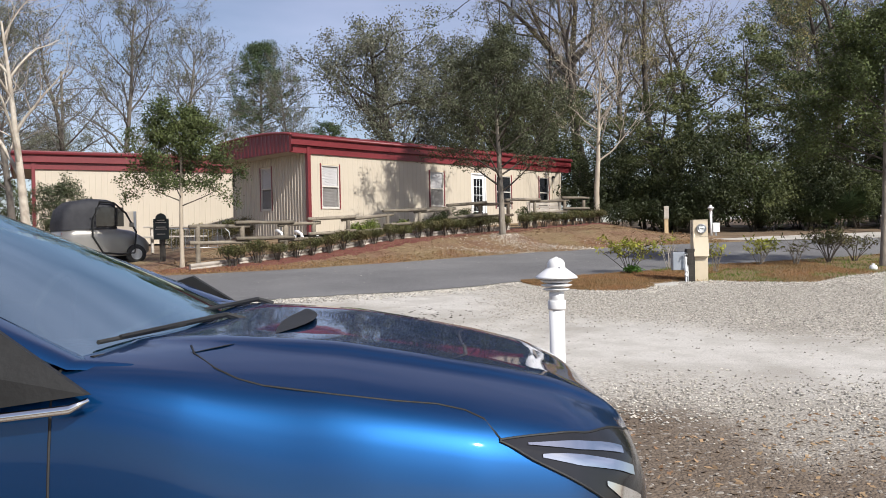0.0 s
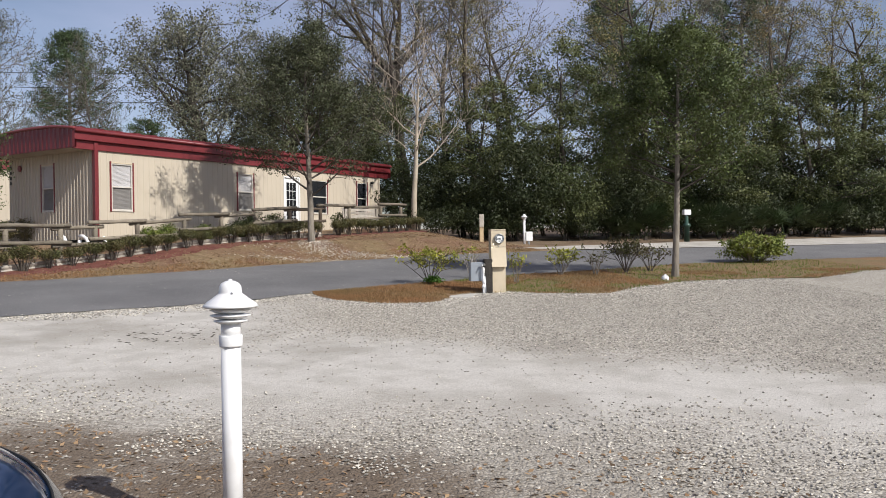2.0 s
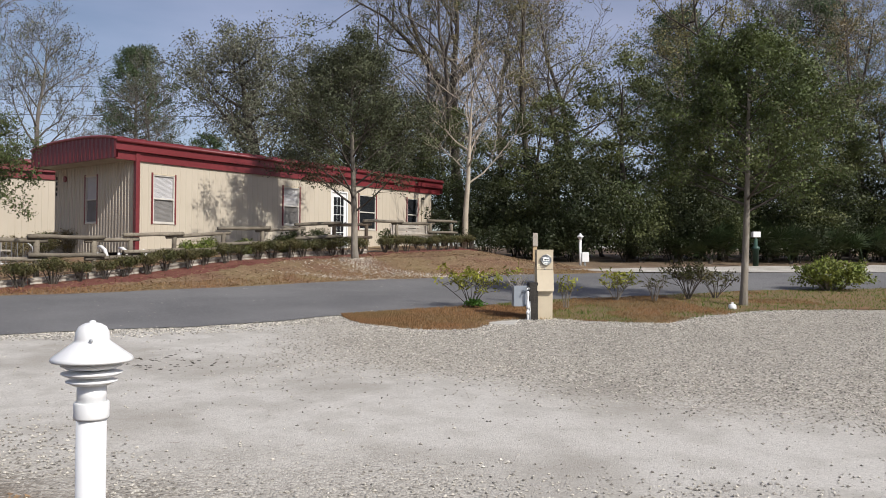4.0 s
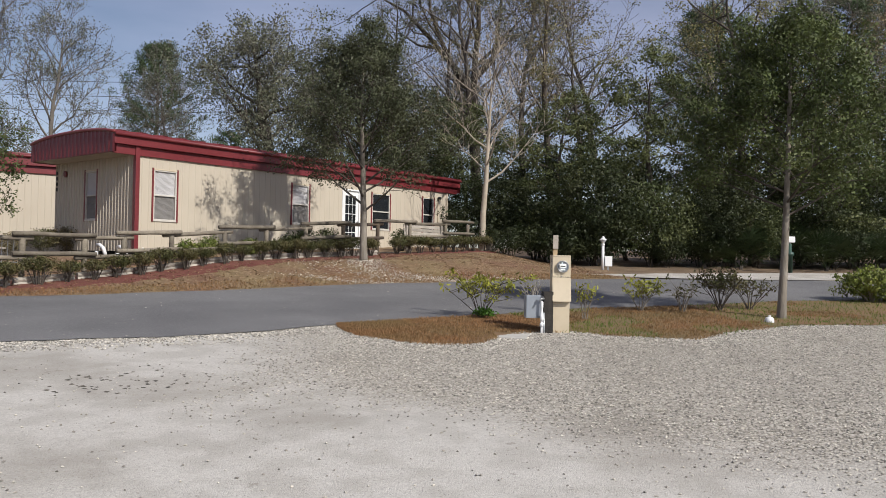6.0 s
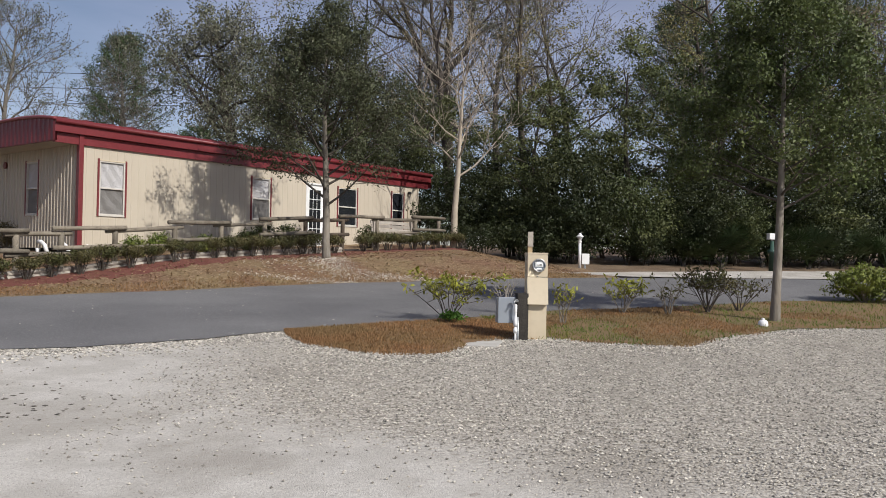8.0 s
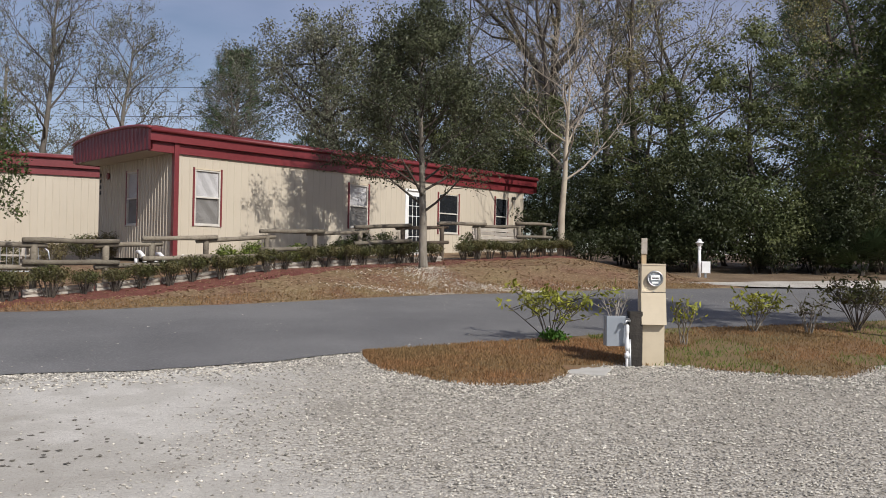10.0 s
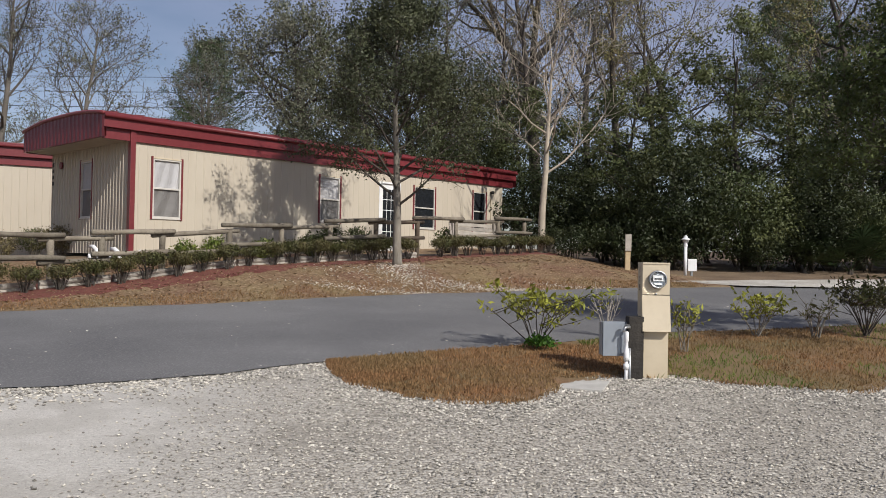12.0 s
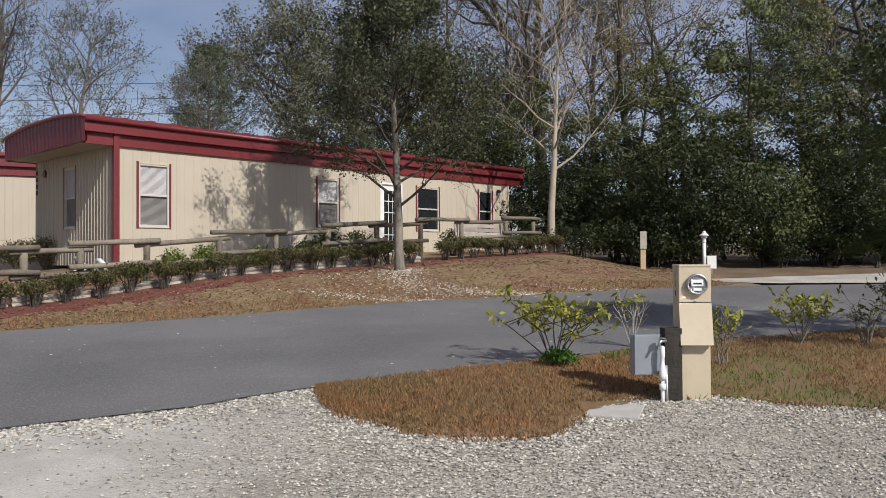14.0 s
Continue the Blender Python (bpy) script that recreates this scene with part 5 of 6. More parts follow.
def blue_car(m):
    c = thing("car", m, "dark metallic blue passenger car parked on the gravel", "car")
    bm = bmesh.new()
    ds = span(0, .3, 14) + span(.34, 1.4, 26) + span(1.5, 4.9, 30) + span(4.95, 5.15, 6)
    ss = [i * .5 for i in range(29)]
    rows = []
    for d in ds:
        rows.append([bm.verts.new(car_at(d, s, -1)) for s in reversed(ss)] + [bm.verts.new(car_at(d, s, 1)) for s in ss[1:]])
    for a, b in zip(rows, rows[1:]):
        for j in range(len(a) - 1):
            bm.faces.new((a[j], a[j + 1], b[j + 1], b[j]))
    bm.faces.new(rows[0]), bm.faces.new(rows[-1][::-1])
    part("body", bm, M_CARBLUE, c, "blue metallic bodywork", smooth=True)
    part("underbody", box(-5.0, -0.15, -0.86, 0.86, 0.18, 0.26, 0.02), M_BLACKP, c)
    for s in (-1, 1):
        lamp = part("headlamp", car_patch(span(.06, .53, 22), lambda d: lerp(LAMP_UP, d), lambda d: lerp(LAMP_LO, d), s, 0.004, 10), M_LENS, c, "smoked headlamp with chrome strips", smooth=True)
        part("lamp_strip", car_patch(span(.15, .45, 12), lambda d: lerp([(.15, 6.75), (.45, 7.72)], d), lambda d: lerp([(.15, 7.1), (.3, 7.62), (.45, 7.8)], d), s, 0.008, 3), M_CHROME, lamp, smooth=True)
        part("lamp_strip", car_patch(span(.12, .41, 12), lambda d: lerp([(.12, 7.45), (.41, 8.05)], d), lambda d: lerp([(.12, 7.9), (.3, 8.2), (.41, 8.15)], d), s, 0.008, 3), M_CHROME, lamp, smooth=True)
        part("reflector", car_patch(span(.10, .22, 6), lambda d: 8.45, lambda d: lerp([(.10, 9.3), (.22, 8.6)], d), s, 0.008, 3), M_CHROME, lamp, smooth=True)
        part("lamp_trim", tube([car_at(d, lerp(LAMP_UP, d), s, 0.004) for d in span(.06, .53, 20)], 0.004, 6), M_BLACKP, lamp)
        part("lamp_trim", tube([car_at(d, lerp(LAMP_LO, d), s, 0.004) for d in span(.06, .53, 20)], 0.004, 6), M_BLACKP, lamp)
        line = [(1.43, 4.4), (1.40, 5.2), (1.32, 6.1), (1.25, 6.5), (1.18, 6.65), (.98, 6.75), (.82, 6.65), (.70, 6.5), (.62, 6.6), (.57, 6.9), (.525, 7.72)]
        part("shut_line", tube([car_at(d, k, s, 0.0) for d, k in line], 0.0035, 6), M_BLACKP, c, "dark gap between bonnet and wing", smooth=True)
        part("shut_line", tube([car_at(1.70, k, s, 0.0) for k in span(7, 13.5, 18)], 0.004, 6), M_BLACKP, c, "door gap")
        part("shut_line", tube([car_at(2.85, k, s, 0.0) for k in span(7, 13.5, 18)], 0.004, 6), M_BLACKP, c)
        part("crease", car_patch(span(1.9, 4.6, 12), lambda d: 11.0, lambda d: 11.3, s, 0.006, 2), M_CARBLUE, c, smooth=True)
    # grille and lower intake
    part("grille", box(-0.03, 0.004, -0.36, 0.36, 0.47, 0.575, 0.01), M_CARBLACK, c, "gloss black grille")
    part("intake", box(-0.02, 0.008, -0.40, 0.40, 0.30, 0.46, 0.01), M_BLACKP, c)
    for k in range(3):
        part("grille_bar", box(0.002, 0.008, -0.36, 0.36, 0.485 + .03 * k, 0.495 + .03 * k, 0.003), M_CHROME, c)

    # greenhouse
    def wb(y):
        q = (y / .78) ** 2
        return Vector((-1.46 - .20 * q, y, 1.04 + .005 * q))

    def wt(y):
        q = (y / .62) ** 2
        return Vector((-2.58 - .13 * q, y, 1.565 - .04 * q))

    bm = bmesh.new()
    rows = []
    for i in range(13):
        f = i / 12
        rows.append([bm.verts.new(wb(.78 * k).lerp(wt(.62 * k), f) + Vector((.5, 0, .86)) * .015 * math.sin(math.pi * f) * (1 - .5 * k * k)) for k in span(-1, 1, 20)])
    for a, b in zip(rows, rows[1:]):
        for j in range(20):
            bm.faces.new((a[j], a[j + 1], b[j + 1], b[j]))
    g = part("windscreen", bm, M_GLASS, c, "tinted windscreen", smooth=True)
    g.visible_shadow = False
    part("screen_trim", tube([wb(.78 * k) + Vector((0.0, 0, 0.006)) for k in span(-1, 1, 20)], 0.012, 6), M_BLACKP, c)
    # roof
    bm = bmesh.new()
    rows = []
    for x in [None] + span(-3.0, -4.7, 8):
        row = []
        for k in span(-1, 1, 16):
            p = wt(.62 * k) if x is None else Vector((x, .66 * k, 1.595 - .06 * k * k - .05 * max(0, (-x - 3.8)) ** 2 * 1.2))
            row.append(bm.verts.new(p))
        rows.append(row)
    rows.append([bm.verts.new((-5.08, .80 * k, 1.09)) for k in span(-1, 1, 16)])
    for a, b in zip(rows, rows[1:]):
        for j in range(16):
            bm.faces.new((a[j], a[j + 1], b[j + 1], b[j]))
    part("roof", bm, M_CARBLUE, c, smooth=True)
    for s in (-1, 1):
        rail = [wt(.62 * s)] + [Vector((x, .66 * s, 1.53 - .06 * max(0, (-x - 3.8)) ** 2)) for x in span(-3.0, -4.7, 8)]
        base = [wb(.78 * s)] + [Vector((x, .93 * s, 1.055)) for x in span(-1.75, -4.85, 9)]
        # pillar band: a wide painted strip from the wing up to the roof
        bm = bmesh.new()
        lo = [Vector((-1.40, .80 * s, 1.015)), Vector((-1.68, .90 * s, 1.045)), Vector((-2.05, .86 * s, 1.20)), Vector((-2.45, .79 * s, 1.37)), Vector((-2.9, .725 * s, 1.50))]
        up = [wb(.78 * s) + Vector((.10, 0, -.03)), wb(.78 * s), wb(.78 * s).lerp(wt(.62 * s), .34), wb(.78 * s).lerp(wt(.62 * s), .68), wt(.62 * s)]
        up = [p + Vector((0, 0.0, 0.004)) for p in up]
        rows = []
        for p, q in zip(lo, up):
            mid = p.lerp(q, .5) + Vector((0, .012 * s, .018))
            rows.append([bm.verts.new(p), bm.verts.new(p.lerp(mid, .5) + Vector((0, .006 * s, .005))), bm.verts.new(mid), bm.verts.new(q)])
        for a, b in zip(rows, rows[1:]):
            for j in range(3):
                bm.faces.new((a[j], a[j + 1], b[j + 1], b[j]))
        part("windscreen_pillar", bm, M_CARBLUE, c, smooth=True)
        # side glass
        bm = bmesh.new()
        a = [Vector((-1.80, .945 * s, 1.05)), Vector((-2.05, .875 * s, 1.185)), Vector((-2.45, .805 * s, 1.35)), Vector((-2.9, .735 * s, 1.49)), Vector((-4.5, .70 * s, 1.49)), Vector((-4.9, .86 * s, 1.10))]
        b = [Vector((-1.80, .948 * s, 1.045)), Vector((-2.02, .955 * s, 1.04)), Vector((-2.35, .955 * s, 1.04)), Vector((-2.75, .955 * s, 1.04)), Vector((-4.5, .95 * s, 1.06)), Vector((-4.9, .93 * s, 1.07))]
        va, vb = [bm.verts.new(p) for p in a], [bm.verts.new(p) for p in b]
        for i in range(5):
            bm.faces.new((va[i], va[i + 1], vb[i + 1], vb[i]))
        part("side_window", bm, M_CARBLACK, c, "dark side glass", smooth=True)
        part("window_trim", tube([(-1.585, 1.0 * s, .985), (-1.63, 1.008 * s, .963), (-1.9, 1.012 * s, .938), (-3.0, 1.012 * s, .93), (-4.6, 1.0 * s, .95)], [.006, .013, .013, .013, .012], 8), M_CHROME, c, "chrome belt strip", smooth=True)
        # triangular black sail in front of the door glass
        bm = bmesh.new()
        tri = [Vector((-1.585, .995 * s, .995)), Vector((-1.84, .955 * s, 1.17)), Vector((-2.08, 1.0 * s, 1.10)), Vector((-2.0, 1.008 * s, .945))]
        f = [bm.verts.new(p + Vector((0, .012 * s, .004))) for p in tri]
        bk = [bm.verts.new(p - Vector((0, .012 * s, 0))) for p in tri]
        bm.faces.new(f), bm.faces.new(bk[::-1])
        for i in range(4):
            bm.faces.new((f[i], f[(i + 1) % 4], bk[(i + 1) % 4], bk[i]))
        part("sail_panel", bm, M_BLACKP, c, "black mirror sail panel")
        mir = part("wing_mirror", lathe([(.001, -.10), (.06, -.09), (.095, -.03), (.095, .04), (.07, .09), (.001, .11)], 18, m=pose(-1.98, 1.11 * s, 1.03, 90, 0, 90) @ Matrix.Diagonal((1.25, .85, .8, 1))), M_BLACKP, c, "black door mirror", smooth=True)
        part("mirror_arm", tube([(-1.93, .98 * s, .99), (-1.96, 1.06 * s, 1.01)], .03, 8), M_BLACKP, mir)
    # cowl, wipers, cabin
    bm = bmesh.new()
    rows = []
    for k in span(-1, 1, 16):
        y = .69 * k
        rows.append([bm.verts.new((-1.13 - .27 * k * k, y, smooth_lerp(CAR_Z, 1.25) + .006 - .012 * k * k)), bm.verts.new((-1.36 - .18 * k * k, y, 1.052 - .01 * k * k)), bm.verts.new(wb(.78 * k) + Vector((0.01, 0, .008)))])
    for a, b in zip(rows, rows[1:]):
        for j in range(2):
            bm.faces.new((a[j], a[j + 1], b[j + 1], b[j]))
    part("cowl", bm, M_BLACKP, c, "black plastic cowl below the windscreen", smooth=True)
    for y0, y1 in ((-.62, .02), (.02, .62)):
        wp = part("wiper", tube([(-1.40, y1, 1.060), (-1.46, y1 - .04, 1.085), (-1.60 - .06 * abs(y0), y0, 1.092)], [.014, .011, .007], 6), M_BLACKP, c, "black wiper arm")
        part("wiper_blade", tube([(-1.50, y1 - .02, 1.075), (-1.54, (y0 + y1) / 2, 1.085), (-1.61 - .1 * abs(y0), y0 - .08, 1.088)], .007, 6), M_RUBBER, wp)
    part("dashboard", box(-2.1, -1.5, -.75, .75, .85, 1.04, .05), M_BLACKP, c, "dark dashboard")
    for y in (-.4, .4):
        seat = part("seat", box(-3.1, -2.85, y - .24, y + .24, .6, 1.32, .07, m=pose(0, 0, 0)), M_GREYSEAT, c, "pale grey front seat")
        part("headrest", box(-3.12, -2.98, y - .13, y + .13, 1.34, 1.52, .05), M_GREYSEAT, seat)
    part("steering_wheel", tube([(-2.28 + .06 * math.cos(a), .4 + .19 * math.sin(a), 1.06 + .17 * math.cos(a)) for a in span(0, 2 * math.pi, 20)], .015, 6, caps=False), M_BLACKP, c)
    # compact, high-built proportions
    for o in c.children_recursive:
        for v in o.data.vertices:
            x, y, z = v.co
            v.co = (x * .82, y * .82, .27 + .82 * z if z > .55 else z * 1.49 - .1)
        o.data.update()
    for s in (-1, 1):
        for d in (.80, 3.35):
            y = s * .735
            w = part("wheel", lathe([(.001, -.09), (.20, -.09), (.32, -.10), (.335, -.08), (.335, .08), (.32, .10), (.24, .105), (.235, .085), (.001, .07)], 28, m=pose(-d, y, .255, 90 if s < 0 else -90) @ Matrix.Diagonal((1.2, 1.2, 1, 1))), M_RUBBER, c, "black tyre", smooth=True)
            part("rim", lathe([(.001, .108), (.05, .108), (.07, .09), (.21, .088), (.23, .104), (.235, .09), (.001, .08)], 20, m=pose(-d, y, .255, 90 if s < 0 else -90) @ Matrix.Diagonal((1.2, 1.2, 1, 1))), M_STEEL, w, "alloy rim")
            part("wheel_arch", tube([(-d + .43 * math.cos(a), s * (smooth_lerp(CAR_W, d / .82) * .808), .26 + .43 * math.sin(a)) for a in span(0, math.pi, 16)], 0.02, 6), M_BLACKP, c)
    return c


M_GREYSEAT = mat("pale_grey_fabric", (0.34, 0.34, 0.33), (0.28, 0.28, 0.27), 5, 0.9)
blue_car(T(Vector((.512, 2.717, land(-.6, 2.9) + .125))) @ pose(0, 0, 0, 1.5, 0, 2.0) @ Matrix.Diagonal((.91, .91, .91, 1)))

# ---- mulch bed and details of the ramp ----
M_STONEW = mat("white_stone", (0.62, 0.58, 0.50), (0.48, 0.43, 0.36), 9, 0.95, island=0.4)
M_CABLE = mat("cable", (0.02, 0.02, 0.022), (0.03, 0.03, 0.03), 3, 0.6)
M_SIGNB = mat("sign_black", (0.012, 0.018, 0.016), (0.016, 0.022, 0.02), 4, 0.4)


def bed_sheet():
    vs, fs = [], []
    n, k = 90, 6
    for i in range(n + 1):
        a = -6.2 + 18.2 * i / n
        for j in range(k + 1):
            b = 2.2 + (1.75 + .25 * noise.noise((a * 1.3, 2, 0)) + .12 * noise.noise((a * 5, 2, 0)) - (.5 if a > 6.5 else 0)) * j / k
            x, y = wall_at(a, b)
            y = max(y, far(x) + .45)
            vs.append((x, y, land(x, y) + .030 + .012 * noise.noise((x * 6, y * 6, 0)) - (.03 if j in (0, k) else 0)))
    for i in range(n):
        for j in range(k):
            q = i * (k + 1) + j
            fs.append((q, q + 1, q + k + 2, q + k + 1))
    return mesh_of("mulch_bed", vs, fs, M_MULCH, True)


structure("mulch_bed", bed_sheet(), "red bark mulch bed along the hedge", "mulch bed")
# boardwalk deck of the ramp behind the rails
ramp = thing("ramp_deck", pose(0, 0, 0), "weathered plank ramp and landing along the building", "ramp")
prev = None
for i in range(46):
    a = 0.2 + i * .25
    z = lerp([(0.2, 1.45), (4.9, 1.72), (7.2, 1.90), (11.7, 1.95)], a)
    b0, b1 = 1.15, 2.55
    p, q = wall_at(a, b0), wall_at(a, b1)
    p2, q2 = wall_at(a + .235, b0), wall_at(a + .235, b1)
    bm = bmesh.new()
    top = [bm.verts.new((*c, z + .02)) for c in (p, q, q2, p2)]
    low = [bm.verts.new((*c, z - .02)) for c in (p, q, q2, p2)]
    bm.faces.new(top), bm.faces.new(low[::-1])
    for k in range(4):
        bm.faces.new((top[k], low[k], low[(k + 1) % 4], top[(k + 1) % 4]))
    part("plank", bm, M_TIMBER, ramp)
for a in (0.4, 2.8, 5.2, 7.6, 10.0, 11.5):
    for b_ in (1.25, 2.45):
        x, y = wall_at(a, b_)
        part("joist_post", box(x - .05, x + .05, y - .05, y + .05, land(x, y) - .1, lerp([(0.2, 1.42), (4.9, 1.69), (7.2, 1.87), (11.7, 1.92)], a)), M_LOG, ramp)
# wooden bench with a slatted back on the landing
bx, by = wall_at(9.5, 1.6)
bench = thing("bench", Matrix.Translation((bx, by, 1.975)) @ pose(0, 0, 0, 0, 0, 45.2), "grey weathered slatted wooden bench on the landing", "bench")
for k in range(4):
    part("back_slat", box(-1.0, 1.0, -.30 + .02 * k, -.27 + .02 * k, .42 + .12 * k, .52 + .12 * k, .006), M_TIMBER, bench)
for k in range(4):
    part("seat_slat", box(-1.0, 1.0, -.24 + .12 * k, -.14 + .12 * k, .38, .41, .006), M_TIMBER, bench)
for x in (-.9, .9):
    for y in (-.28, .22):
        part("leg", box(x - .035, x + .035, y - .035, y + .035, 0, .38 if y > 0 else .9, .006), M_TIMBER, bench)
# plumbing under the raised end of the office
for a, b_ in ((-.15, .5), (.25, .25), (-.2, 1.5)):
    x, y = wall_at(a, -b_)
    pp = thing("drain_pipe", T(at(x, y)), "white plastic drain pipe under the raised building", "pipe", "drain pipes")
    top = 1.76 - land(x, y)
    part("riser", tube([(0, 0, -.1), (0, 0, top)], .055, 12), M_PVC, pp, smooth=True)
    part("elbow", tube([(0, 0, .22), (.10, -.08, .22), (.22, -.18, .14), (.30, -.24, -.05)], .05, 10), M_PVC, pp, smooth=True)

# ---- by the left end of the ramp ----
sg_ = thing("site_sign", T(at(-7.28, 21.7)), "small black notice board with pale lettering on a post", "sign")
part("post", box(-.06, .06, -.06, .06, -.1, .62, .01), M_POSTW, sg_)
part("board", box(-.20, .20, -.09, -.06, .58, 1.12, .008), M_SIGNB, sg_, "black sign board")
part("board_top", lathe([(.001, -.015), (.14, -.015), (.14, .015), (.001, .015)], 20, m=pose(0, -.075, 1.12, 90)), M_SIGNB, sg_)
for k, (w, z) in enumerate(((.10, 1.08), (.14, 1.02), (.12, .90), (.15, .85), (.11, .72))):
    part("text_bar", box(-w, w, -.094, -.0905, z - .012, z + .012), M_TIMBER, sg_, "unreadable pale lettering")
rk = thing("metal_barrier", T(at(-6.9, 23.4, -.05)) @ pose(0, 0, 0, 0, 0, 12) @ Matrix.Diagonal((.8, 1, .72, 1)), "galvanised tubular steel barrier by the ramp", "barrier")
part("frame", tube([(-1.1, 0, -.05), (-1.1, 0, .9), (-1.0, 0, 1.0), (.95, 0, 1.0), (1.1, 0, .86), (1.25, 0, -.05)], .022, 8), M_STEEL, rk, smooth=True)
part("rail", tube([(-1.1, 0, .25), (1.2, 0, .25)], .018, 8), M_STEEL, rk, smooth=True)
for k in range(13):
    x = -1.0 + k * .155
    part("bar", tube([(x, 0, .25), (x, 0, 1.0)], .011, 6), M_STEEL, rk)
wb_ = thing("notice_panel", T(at(-10.1, 26.4)), "pale grey notice panel on two legs", "notice panel")
part("panel", box(-.4, .4, -.03, .03, .55, 1.35, .01), M_SOFFIT, wb_)
for x in (-.36, .36):
    part("leg", box(x - .03, x + .03, -.03, .03, -.1, .56, .004), M_STEEL, wb_)
    part("edge_strip", box(x - .04, x + .04, -.034, -.031, .55, 1.35), M_STEEL, wb_)
pt = thing("picnic_table", T(at(-8.1, 25.2)) @ pose(0, 0, 0, 0, 0, 20), "weathered wooden picnic table with benches", "picnic table")
for k in range(5):
    part("top_plank", box(-.9, .9, -.36 + .145 * k, -.225 + .145 * k, .72, .76, .006), M_TIMBER, pt)
for y in (-.68, .58):
    part("seat_plank", box(-.9, .9, y, y + .22, .42, .46, .006), M_TIMBER, pt)
for x in (-.65, .65):
    for s in (-1, 1):
        part("leg", tube([(x, .62 * s, -.05), (x, .22 * s, .72)], .045, 6), M_TIMBER, pt)
    part("cross_bar", box(x - .03, x + .03, -.66, .78, .37, .42, .005), M_TIMBER, pt)


def small_cart(m):
    """A small two-seat vehicle with a canvas top, seen from behind; x points to its front."""
    c = thing("small_car", m, "small silver-grey two-seat car with a black canvas top", "car")

    def shell(st, mat_, name, label=""):
        bm = bmesh.new()
        rows = []
        for x, w, z0, z1, r in st:
            pts = []
            for k in range(21):
                a = math.pi * k / 20
                cx, sz = math.cos(a), math.sin(a)
                pts.append(bm.verts.new((x, math.copysign(abs(cx) ** r, cx) * w, z0 + (z1 - z0) * abs(sz) ** r)))
            rows.append(pts)
        for a, b in zip(rows, rows[1:]):
            for j in range(20):
                bm.faces.new((a[j], a[j + 1], b[j + 1], b[j]))
        bm.faces.new(rows[0][::-1]), bm.faces.new(rows[-1])
        return part(name, bm, mat_, c, label, smooth=True)

    shell([(-1.05, .62, .38, .80, .3), (-1.0, .70, .26, .92, .3), (-.7, .74, .22, .98, .25), (.2, .74, .22, .98, .25), (.75, .70, .24, .90, .3), (1.1, .62, .28, .72, .4), (1.22, .5, .35, .6, .5)], M_CARTGREY, "body", "silver-grey body")
    shell([(-1.02, .56, .90, 1.22, .35), (-.95, .64, .90, 1.48, .35), (-.75, .68, .92, 1.66, .35), (-.3, .69, .93, 1.74, .35), (.15, .68, .93, 1.72, .35), (.32, .66, .94, 1.66, .35)], M_CANVAS, "canvas_top", "black canvas top")
    part("rear_window", box(-1.045, -.985, -.32, .32, 1.10, 1.34, .03, m=pose(0, 0, 0, 0, 6, 0)), M_BLINDG, c, "pale plastic rear window")
    part("windscreen", box(.36, .39, -.58, .58, .95, 1.62, .01, m=pose(0, 0, 0, 0, -14, 0)), M_PANE, c)
    for s in (-1, 1):
        d = part("door", tube([(.75, .745 * s, .30), (.80, .75 * s, .85), (.55, .72 * s, 1.35), (.25, .70 * s, 1.62), (-.10, .70 * s, 1.64), (-.28, .73 * s, 1.2), (-.30, .755 * s, .75), (-.05, .755 * s, .32), (.4, .75 * s, .27), (.75, .745 * s, .30)], .025, 8, caps=False), M_BLACKP, c, "black door frame", smooth=True)
        part("door_window", box(-.2, .5, .70 * s - .008, .70 * s + .008, 1.0, 1.5, .004), M_PANE, d)
        part("wing_mirror", box(.62, .72, .80 * s - .05, .80 * s + .05, .98, 1.10, .02), M_CARTGREY, c)
        part("rear_lamp", box(-1.02, -.97, .56 * s - .07, .56 * s + .07, .70, .84, .02), M_RED, c, "red rear lamp")
        for x in (-.72, .80):
            w = part("wheel", lathe([(.001, -.08), (.15, -.08), (.25, -.07), (.265, 0), (.25, .07), (.15, .08), (.001, .075)], 22, m=pose(x, .68 * s, .265, 90 if s < 0 else -90)), M_RUBBER, c, "black tyre", smooth=True)
            part("rim", lathe([(.001, .08), (.14, .085), (.15, .075), (.001, .07)], 16, m=pose(x, .68 * s, .265, 90 if s < 0 else -90)), M_STEEL, w)
    part("bumper", tube([(-1.0, -.62, .42), (-1.10, -.3, .42), (-1.10, .3, .42), (-1.0, .62, .42)], .06, 8), M_CARTGREY, c, smooth=True)
    return c


M_BLINDG = mat("milky_plastic", (0.42, 0.43, 0.42), (0.36, 0.37, 0.36), 4, 0.3)
small_cart(T(at(-9.2, 22.2)) @ pose(0, 0, 0, 0, 0, 38))

# scuffs and pale chips on the asphalt
chips = random.Random(44)
cv, cf = [], []
for _ in range(170):
    x = chips.uniform(-6, 9)
    y = near(x) + (far(x) - near(x)) * chips.random() ** 1.6
    r = chips.uniform(.004, .011)
    z = land(x, y) + .024
    o = len(cv)
    cv += [(x - r * chips.uniform(1, 3), y, z), (x, y - r, z), (x + r * chips.uniform(1, 3), y, z), (x, y + r, z), (x, y, z + r * .6)]
    cf += [(o, o + 1, o + 4), (o + 1, o + 2, o + 4), (o + 2, o + 3, o + 4), (o + 3, o, o + 4)]
tagged(new("road_chips", mesh_of("road_chips", cv, cf, M_STONEW)), "pale stone chips strewn on the asphalt", "gravel", "", "stuff")

